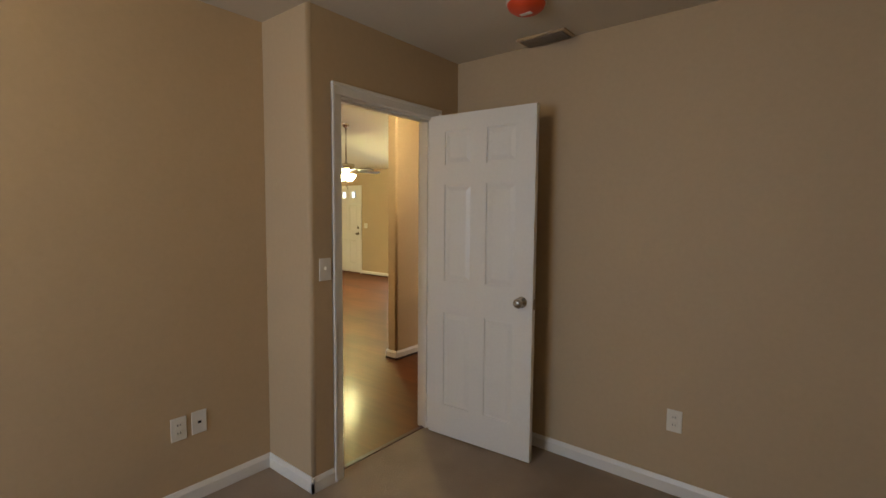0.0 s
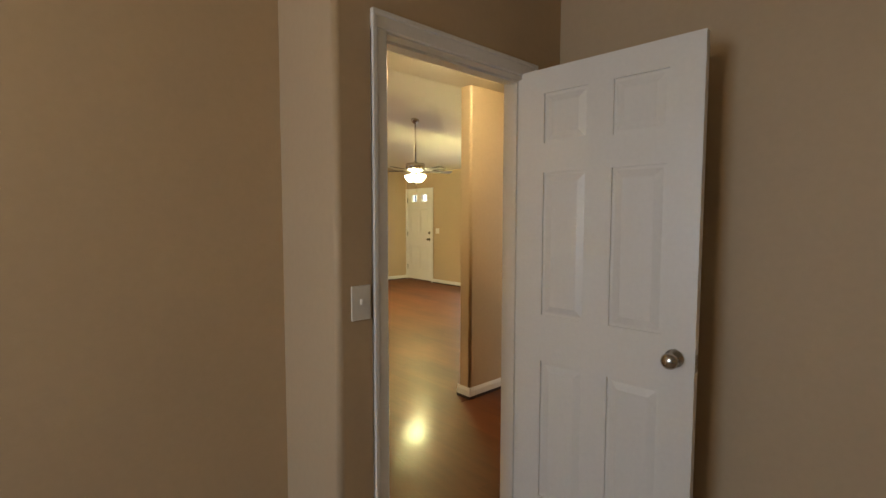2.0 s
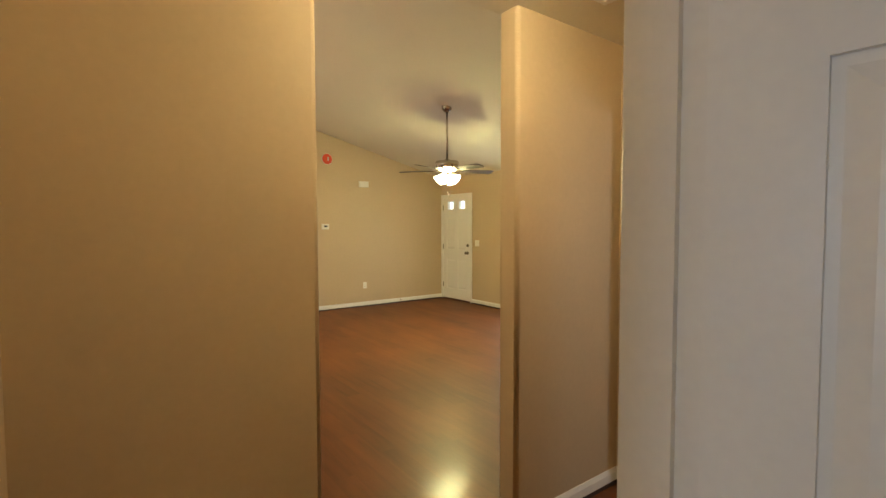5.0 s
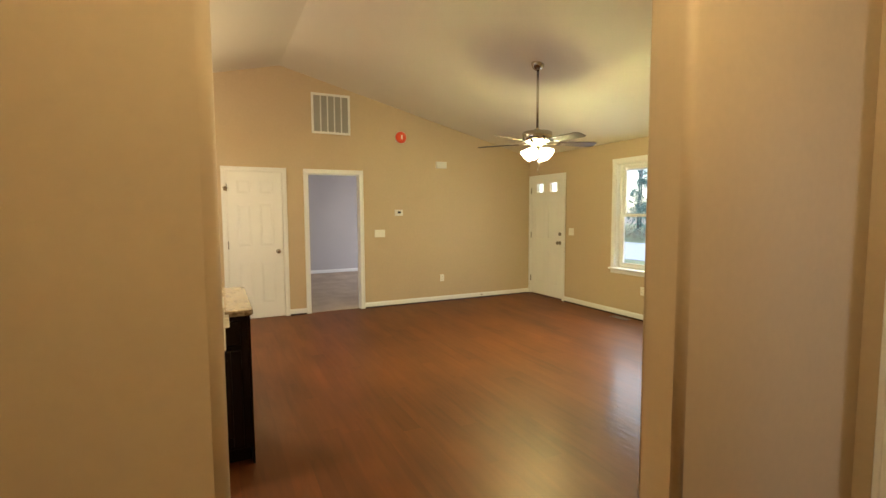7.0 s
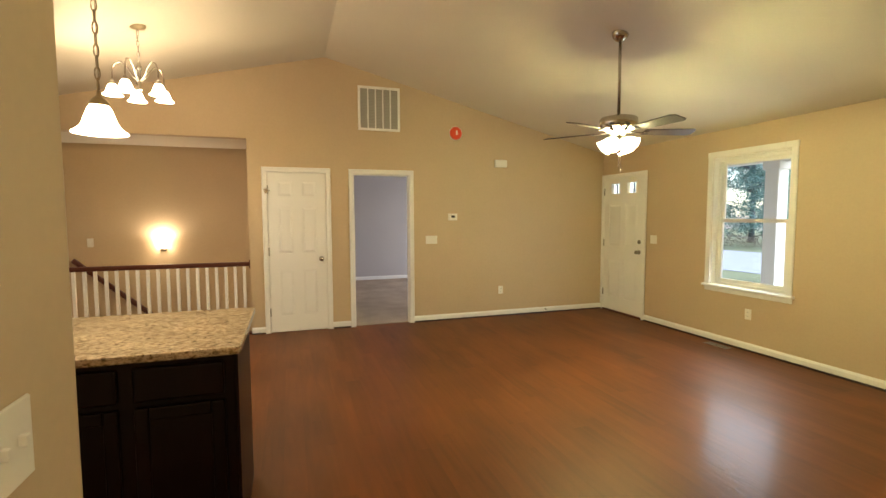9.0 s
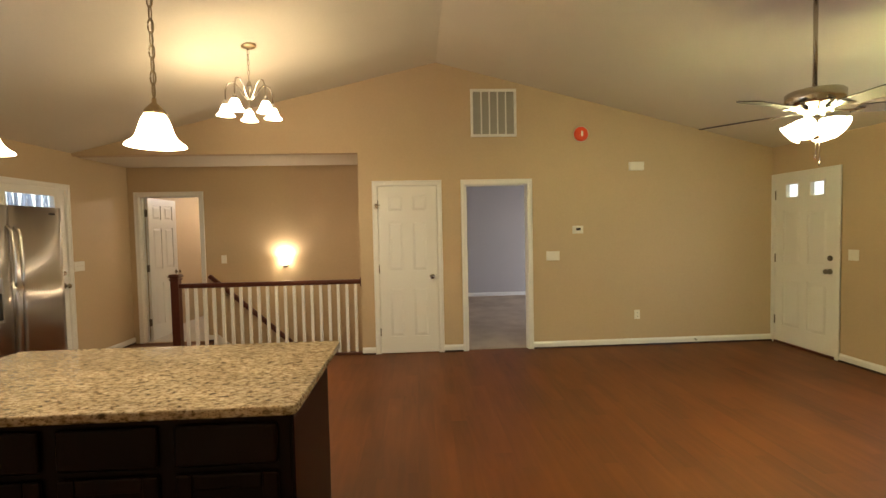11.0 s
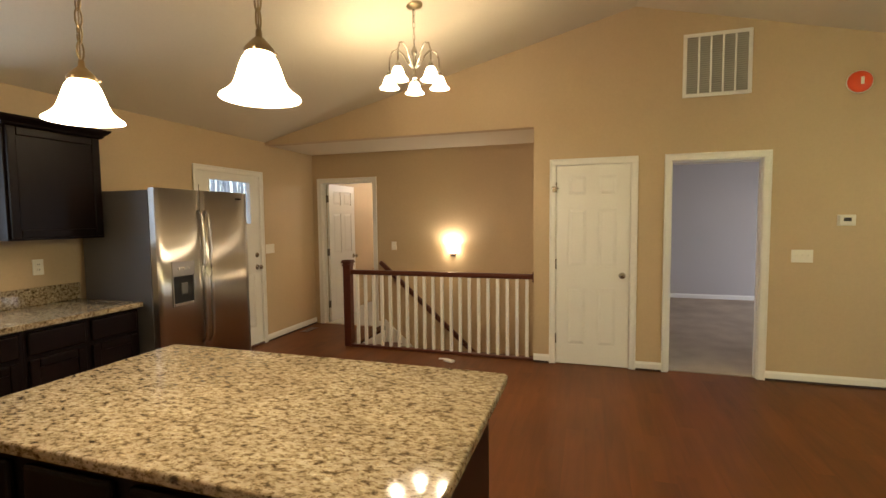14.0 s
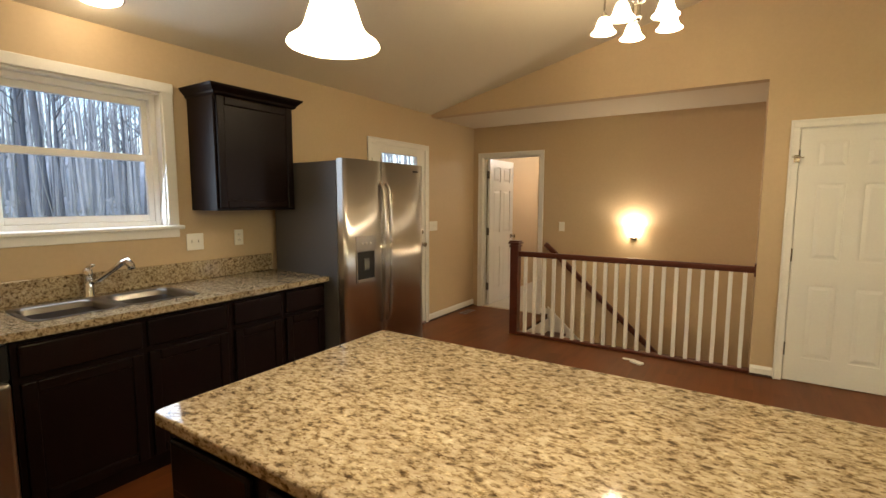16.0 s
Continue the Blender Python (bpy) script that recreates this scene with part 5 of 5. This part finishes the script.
def bare_tree(name, height, r, ivy, label, group, limbs=16):
    ob = thing(name, (0, 0, 0), label, "tree", group)
    lean = (rng.uniform(-0.5, 0.5), rng.uniform(-0.5, 0.5))
    pts, rad = [], []
    for k in range(9):
        f = k / 8
        pts.append((lean[0] * f + 0.10 * math.sin(3 * f + r * 40), lean[1] * f + 0.10 * math.cos(4 * f + r * 30), -0.15 + height * f))
        rad.append(r * (1.25 if k == 0 else 1 - 0.82 * f))
    part("trunk", tube(bmesh.new(), pts, rad, 9), BARK, ob)
    bm = bmesh.new()
    for k in range(limbs):
        f = rng.uniform(0.28, 0.97)
        i = min(7, int(f * 8))
        base = Vector(pts[i]).lerp(Vector(pts[i + 1]), f * 8 - i)
        a, up = rng.uniform(0, 6.28), rng.uniform(0.5, 1.3)
        ln = height * rng.uniform(0.10, 0.22) * (1.2 - 0.6 * f)
        d = Vector((math.cos(a), math.sin(a), up)).normalized()
        p1 = base + d * ln * 0.5 + Vector((0, 0, 0.1))
        p2 = base + d * ln + Vector((0, 0, 0.15 * ln))
        rr = r * (1 - 0.82 * f) * 0.45
        tube(bm, [base, p1, p2], [rr, rr * 0.65, rr * 0.2], 5)
        for q in range(3):
            b2 = base.lerp(p2, rng.uniform(0.35, 0.9))
            d2 = (d + Vector((rng.uniform(-0.8, 0.8), rng.uniform(-0.8, 0.8), rng.uniform(0, 0.6)))).normalized()
            tube(bm, [b2, b2 + d2 * ln * 0.25, b2 + d2 * ln * 0.45 + Vector((0, 0, 0.05))], [rr * 0.4, rr * 0.25, rr * 0.08], 4)
    part("limbs", bm, BARK, ob)
    if ivy:
        part("ivy", leaves([(Vector(pts[min(8, int(q * 8 * ivy))]).lerp(Vector(pts[min(8, int(q * 8 * ivy) + 1)]), (q * 8 * ivy) % 1), r * 1.6) for q in [k / 60 for k in range(60)]], 14, 0.05, 0.45), IVY, ob, "green ivy leaves on the trunk", False)
    return ob


def leaves(spots, per, size, tall=1.0):
    """Small leaf blades scattered about the given spots (centre, radius)."""
    bm = bmesh.new()
    for c, r in spots:
        for k in range(per):
            v = Vector((rng.gauss(0, 1), rng.gauss(0, 1), rng.gauss(0, 1) * tall))
            p = Vector(c) + v.normalized() * r * rng.uniform(0.5, 1.05)
            a = Vector((rng.gauss(0, 1), rng.gauss(0, 1), rng.gauss(0, 1))).normalized()
            b = a.orthogonal().normalized()
            s1, s2 = size * rng.uniform(0.6, 1.5), size * rng.uniform(0.3, 0.7)
            bm.faces.new([bm.verts.new(p + a * s1), bm.verts.new(p + b * s2), bm.verts.new(p - a * s1), bm.verts.new(p - b * s2)])
    return bm


GROUP = "bare trees of the wood behind the house"
kinds = [
    bare_tree("tree", 19, 0.115, 0, "tall bare winter tree with grey bark", GROUP),
    bare_tree("tree", 17, 0.085, 0.55, "bare winter tree with ivy on its trunk", GROUP),
    bare_tree("tree", 21, 0.15, 0, "thick bare winter tree with grey bark", GROUP),
    bare_tree("tree", 14, 0.036, 0, "slender bare winter tree", GROUP, 22),
    bare_tree("tree", 12, 0.036, 0, "thin bare winter sapling", GROUP, 26),
    bare_tree("tree", 18, 0.105, 0.7, "bare winter tree with ivy on its trunk", GROUP),
]
homes = [(-7.6, -13.0), (-6.3, -12.0), (-9.6, -16.5), (-6.0, -10.0), (-8.4, -11.0), (-7.0, -15.0)]
for ob, (x, y) in zip(kinds, homes):
    ob.location = (x, y, -0.45)
for k in range(50):
    y = -11.0 - 33 * rng.random()
    x = -6.5 + (y + 1) * rng.uniform(-0.35, 1.0) * -1 * -1 + rng.uniform(-2.0, 2.0)
    src = kinds[rng.choice((0, 1, 2, 3, 3, 4, 4, 5))]
    sc_ = rng.uniform(0.8, 1.15)
    t_ = copy_thing(src, pose(x, y, -0.45, 0, 0, rng.uniform(0, 360)))
    t_.scale = (sc_, sc_, sc_)
# grey raised towards pale blue: the haze is in the base colour
BRUSH = material("haze_tinted_undergrowth", (0.20, 0.215, 0.21), 0.9, var=0.4, scale=1.5, bump=0)
bm = leaves([((rng.uniform(-32, 4), -13 - 26 * rng.random(), -0.3 + 1.9 * rng.random() ** 1.6), rng.uniform(0.4, 0.8)) for k in range(620)], 48, 0.035)
for k in range(420):
    p = Vector((rng.uniform(-30, 3), -12 - 22 * rng.random(), -0.45))
    q = p + Vector((rng.uniform(-0.7, 0.7), rng.uniform(-0.7, 0.7), rng.uniform(1.2, 4.5)))
    tube(bm, [p, p.lerp(q, 0.5) + Vector((rng.uniform(-0.15, 0.15), 0, 0)), q], [0.018, 0.012, 0.004], 4, False)
tagged(part("undergrowth", bm, BRUSH, None, "", False), "winter undergrowth and saplings among the trees, paled with haze", "undergrowth", kind="stuff")
# distance haze is painted into this pale blue-grey
FAR = material("haze_tinted_woods", (0.25, 0.265, 0.29), 0.95, var=0.3, bump=0)
bm = bmesh.new()
grid = {}
for i in range(41):
    for k in range(9):
        f = k / 8
        grid[i, k] = bm.verts.new((-180 + i * 9, -48 - 42 * f, -0.46 + 9.0 * f ** 1.1 + (rng.uniform(-1.2, 1.2) * f if k else 0)))
for i in range(40):
    for k in range(8):
        bm.faces.new((grid[i, k], grid[i + 1, k], grid[i + 1, k + 1], grid[i, k + 1])).smooth = True
# same haze tint as the far woods, put into the hillside's colour
HILL = material("haze_tinted_hillside", (0.25, 0.265, 0.29), 0.95, var=0.3, scale=0.3, fine=2.0, bump=0)
structure("hillside", bm, HILL, "wooded hillside beyond the trees in a haze-tinted blue-grey", "ground")
verts, faces = [], []
for k in range(620):
    y = -44 - rng.uniform(0, 26)
    x = rng.uniform(-75, 30)
    r0, h_ = rng.uniform(0.08, 0.28), rng.uniform(11, 20)
    lx, ly = rng.uniform(-1, 1), rng.uniform(-1, 1)
    n0 = len(verts)
    for z, rr, f in ((-0.5, r0, 0), (h_ * 0.5, r0 * 0.6, 0.4), (h_, 0.02, 1)):
        for q in range(5):
            a = 2 * math.pi * q / 5
            verts.append((x + lx * f + rr * math.cos(a), y + ly * f + rr * math.sin(a), z))
    for ring in (0, 5):
        for q in range(5):
            faces.append((n0 + ring + q, n0 + ring + (q + 1) % 5, n0 + ring + 5 + (q + 1) % 5, n0 + ring + 5 + q))
    for q in range(7):
        f = rng.uniform(0.3, 0.9)
        a, ln = rng.uniform(0, 6.28), rng.uniform(1.5, 4)
        bx_, by_, bz = x + lx * f, y + ly * f, h_ * f
        n0 = len(verts)
        w_ = r0 * 0.3
        verts += [(bx_ - w_, by_, bz), (bx_ + w_, by_, bz), (bx_, by_ + w_, bz + w_), (bx_ + ln * 0.6 * math.cos(a), by_ + ln * 0.6 * math.sin(a), bz + ln)]
        faces += [(n0, n0 + 1, n0 + 3), (n0 + 1, n0 + 2, n0 + 3), (n0 + 2, n0, n0 + 3)]
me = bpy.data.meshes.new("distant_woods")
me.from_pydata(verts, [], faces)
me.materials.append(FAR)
tagged(new("distant_woods", me), "far winter woods behind the house in a haze-tinted blue-grey", "woods", kind="stuff")


def evergreen(at, h, w, label):
    ob = thing("evergreen_tree", at, label, "tree", "evergreen trees across the road")
    part("trunk", tube(bmesh.new(), [(0, 0, -0.1), (0.05, 0, h * 0.5), (0, 0, h * 0.95)], [0.22, 0.13, 0.02], 9), BARK, ob)
    spots = []
    for k in range(190):
        f = rng.random() ** 0.8
        r = w * (1 - f) ** 0.8 * rng.uniform(0.35, 1.0) + 0.1
        a = rng.uniform(0, 6.28)
        spots.append(((r * math.cos(a), r * math.sin(a), 0.5 + (h - 0.6) * f), rng.uniform(0.35, 0.7)))
    part("crown", leaves(spots, 95, 0.07, 0.6), PINE, ob, "dense dark green foliage", False)
    bm = bmesh.new()
    for c, r in spots[::4]:
        tube(bm, [(0, 0, max(0.3, c[2] - 0.5)), c], [0.05, 0.012], 5)
    part("limbs", bm, BARK, ob)


evergreen((-21.5, 30.0, -0.43), 10.5, 4.0, "large dark green evergreen tree across the road")
evergreen((-27.0, 33.0, -0.43), 8.5, 3.2, "dark green evergreen tree across the road")
evergreen((-18.0, 34.0, -0.43), 7.0, 3.0, "smaller dark green evergreen tree across the road")
for k in range(26):
    t_ = copy_thing(kinds[rng.choice((0, 2, 3, 5))], pose(rng.uniform(-60, 5), rng.uniform(34, 52), -0.43, 0, 0, rng.uniform(0, 360)))
    t_["group"] = "bare trees across the road"
bm = leaves([((rng.uniform(-45, 0), rng.uniform(27.5, 29), -0.2 + rng.uniform(0, 0.4)), 0.45) for k in range(190)], 60, 0.04)
tagged(part("roadside_brush", bm, LEAF, None, "", False), "low brown brush along the far side of the road", "brush", kind="stuff")


# ---- floor planks ----
def hardwood(name, per_object):
    m = bpy.data.materials.new(name)
    m.use_nodes = True
    nt = m.node_tree
    nt.nodes.remove(nt.nodes["Principled BSDF"])
    wood, varnish, both = nt.nodes.new("ShaderNodeBsdfDiffuse"), nt.nodes.new("ShaderNodeBsdfGlossy"), nt.nodes.new("ShaderNodeMixShader")
    varnish.inputs["Roughness"].default_value = 0.16
    haze, worn = nt.nodes.new("ShaderNodeBsdfGlossy"), nt.nodes.new("ShaderNodeMixShader")
    haze.inputs["Roughness"].default_value = 0.45
    haze.inputs["Color"].default_value = (1.0, 0.90, 0.76, 1)
    worn.inputs[0].default_value = 0.72
    sheen = nt.nodes.new("ShaderNodeLayerWeight")
    sheen.inputs["Blend"].default_value = 0.5
    bend = nt.nodes.new("ShaderNodeMapRange")
    bend.inputs["From Min"].default_value, bend.inputs["From Max"].default_value = 0.35, 0.85
    bend.inputs["To Min"].default_value, bend.inputs["To Max"].default_value = 0.05, 0.15
    for p, q in ((sheen.outputs["Facing"], bend.inputs["Value"]), (bend.outputs[0], both.inputs[0]), (wood.outputs[0], both.inputs[1]), (varnish.outputs[0], worn.inputs[1]), (haze.outputs[0], worn.inputs[2]), (worn.outputs[0], both.inputs[2]), (both.outputs[0], nt.nodes["Material Output"].inputs[0])):
        nt.links.new(p, q)
    tc = nt.nodes.new("ShaderNodeTexCoord")
    if per_object:
        rnd = nt.nodes.new("ShaderNodeObjectInfo").outputs["Random"]
    else:
        rnd = nt.nodes.new("ShaderNodeNewGeometry").outputs["Random Per Island"]
    off = nt.nodes.new("ShaderNodeVectorMath")
    off.operation = "SCALE"
    off.inputs[0].default_value = (37.0, 11.0, 23.0)
    nt.links.new(rnd, off.inputs["Scale"])
    add = nt.nodes.new("ShaderNodeVectorMath")
    nt.links.new(tc.outputs["Object"], add.inputs[0])
    nt.links.new(off.outputs[0], add.inputs[1])
    def tex(scale, stretch, detail, dist=0.0):
        mp = nt.nodes.new("ShaderNodeMapping")
        mp.inputs["Scale"].default_value = stretch
        nt.links.new(add.outputs[0], mp.inputs[0])
        n = nt.nodes.new("ShaderNodeTexNoise")
        n.inputs["Scale"].default_value, n.inputs["Detail"].default_value, n.inputs["Distortion"].default_value = scale, detail, dist
        nt.links.new(mp.outputs[0], n.inputs["Vector"])
        return n.outputs["Fac"]
    grain = tex(16, (0.09, 1, 1), 3, 0.8)
    wave = tex(11, (0.30, 1, 1), 3, 1.2)
    mixf = nt.nodes.new("ShaderNodeMath")
    mixf.operation = "MULTIPLY_ADD"
    mixf.inputs[1].default_value = 0.30
    nt.links.new(grain, mixf.inputs[0])
    blot = nt.nodes.new("ShaderNodeTexNoise")
    blot.inputs["Scale"].default_value, blot.inputs["Detail"].default_value = 1.7, 3
    geo = nt.nodes.new("ShaderNodeNewGeometry")
    along = nt.nodes.new("ShaderNodeMapping")
    along.inputs["Scale"].default_value = (0.6, 1.3, 1)
    nt.links.new(geo.outputs["Position"], along.inputs[0])
    nt.links.new(along.outputs[0], blot.inputs["Vector"])
    mix2 = nt.nodes.new("ShaderNodeMath")
    mix2.operation = "MULTIPLY_ADD"
    mix2.inputs[1].default_value = 0.46
    mul = nt.nodes.new("ShaderNodeMath")
    mul.operation = "MULTIPLY"
    mul.inputs[1].default_value = 0.10
    nt.links.new(rnd, mul.inputs[0])
    nt.links.new(mul.outputs[0], mix2.inputs[2])
    nt.links.new(blot.outputs["Fac"], mix2.inputs[0])
    nt.links.new(mix2.outputs[0], mixf.inputs[2])
    ramp = nt.nodes.new("ShaderNodeValToRGB")
    el = ramp.color_ramp.elements
    el[0].position, el[0].color = 0.28, (0.078, 0.0195, 0.0043, 1)
    el[1].position, el[1].color = 0.66, (0.180, 0.0495, 0.0102, 1)
    nt.links.new(mixf.outputs[0], ramp.inputs[0])
    nt.links.new(ramp.outputs[0], wood.inputs["Color"])
    bp = nt.nodes.new("ShaderNodeBump")
    bp.inputs["Strength"].default_value, bp.inputs["Distance"].default_value = 0.75, 0.004
    nt.links.new(wave, bp.inputs["Height"])
    nt.links.new(bp.outputs[0], varnish.inputs["Normal"])
    nt.links.new(bp.outputs[0], haze.inputs["Normal"])
    return m


WOOD_ONE, WOOD_ALL = hardwood("hardwood_plank", True), hardwood("hardwood_planks", False)
PW = 0.127
PLANKS = {}


def plank_geometry(x0, x1, y0, y1):
    v = []
    for z in (-0.012, 0.0):
        v += [(x0, y0, z), (x1, y0, z), (x1, y1, z), (x0, y1, z)]
    f = [(4, 5, 6, 7)] + [(k, (k + 1) % 4, 4 + (k + 1) % 4, 4 + k) for k in range(4)]
    return v, f


def plank_mesh(length, width):
    key = (round(length, 2), round(width, 3))
    if key not in PLANKS:
        me = bpy.data.meshes.new("plank")
        v, f = plank_geometry(0, length, 0, width)
        me.from_pydata(v, [], f)
        me.materials.append(WOOD_ONE)
        PLANKS[key] = me
    return PLANKS[key]


def lay(floor_ob, x0, x1, y0, y1, near):
    """Planks along x over a rectangle; near(x, y) picks those that stay pieces of their own."""
    verts, faces = [], []
    rows_n = math.ceil((y1 - y0) / PW - 1e-6)
    for r in range(rows_n):
        ya, yb = y0 + r * PW, min(y1, y0 + (r + 1) * PW)
        x = x0
        first = True
        while x < x1 - 1e-6:
            ln = rng.choice((0.6, 0.85, 1.1, 1.35)) if not first else rng.choice((0.3, 0.5, 0.75, 1.0))
            first = False
            xe = x + ln
            if x1 - xe < 0.25:
                xe = x1
            if near((x + xe) / 2, (ya + yb) / 2):
                p = new("plank", plank_mesh(xe - x, yb - ya))
                p.location = (x, ya, 0)
                p.parent = floor_ob
            else:
                n0 = len(verts)
                v, f = plank_geometry(x, xe, ya, yb)
                verts += v
                faces += [tuple(i + n0 for i in q) for q in f]
            x = xe
    if verts:
        me = bpy.data.meshes.new("planks")
        me.from_pydata(verts, [], faces)
        me.materials.append(WOOD_ALL)
        ob = new("planks", me)
        ob.parent = floor_ob
        ob["kind"] = "stuff"


lay(bpy.data.objects["floor"], FW - 0.12, HALL_W, KW, FR, lambda x, y: -8.3 < x and 2.2 < y < 6.3)
lay(bpy.data.objects["floor_hall"], HALL_W, -1.77, 1.494, 4.09, lambda x, y: True)
lay(bpy.data.objects["floor_landing"], SW, FW - 0.12, KW, 0.03, lambda x, y: False)
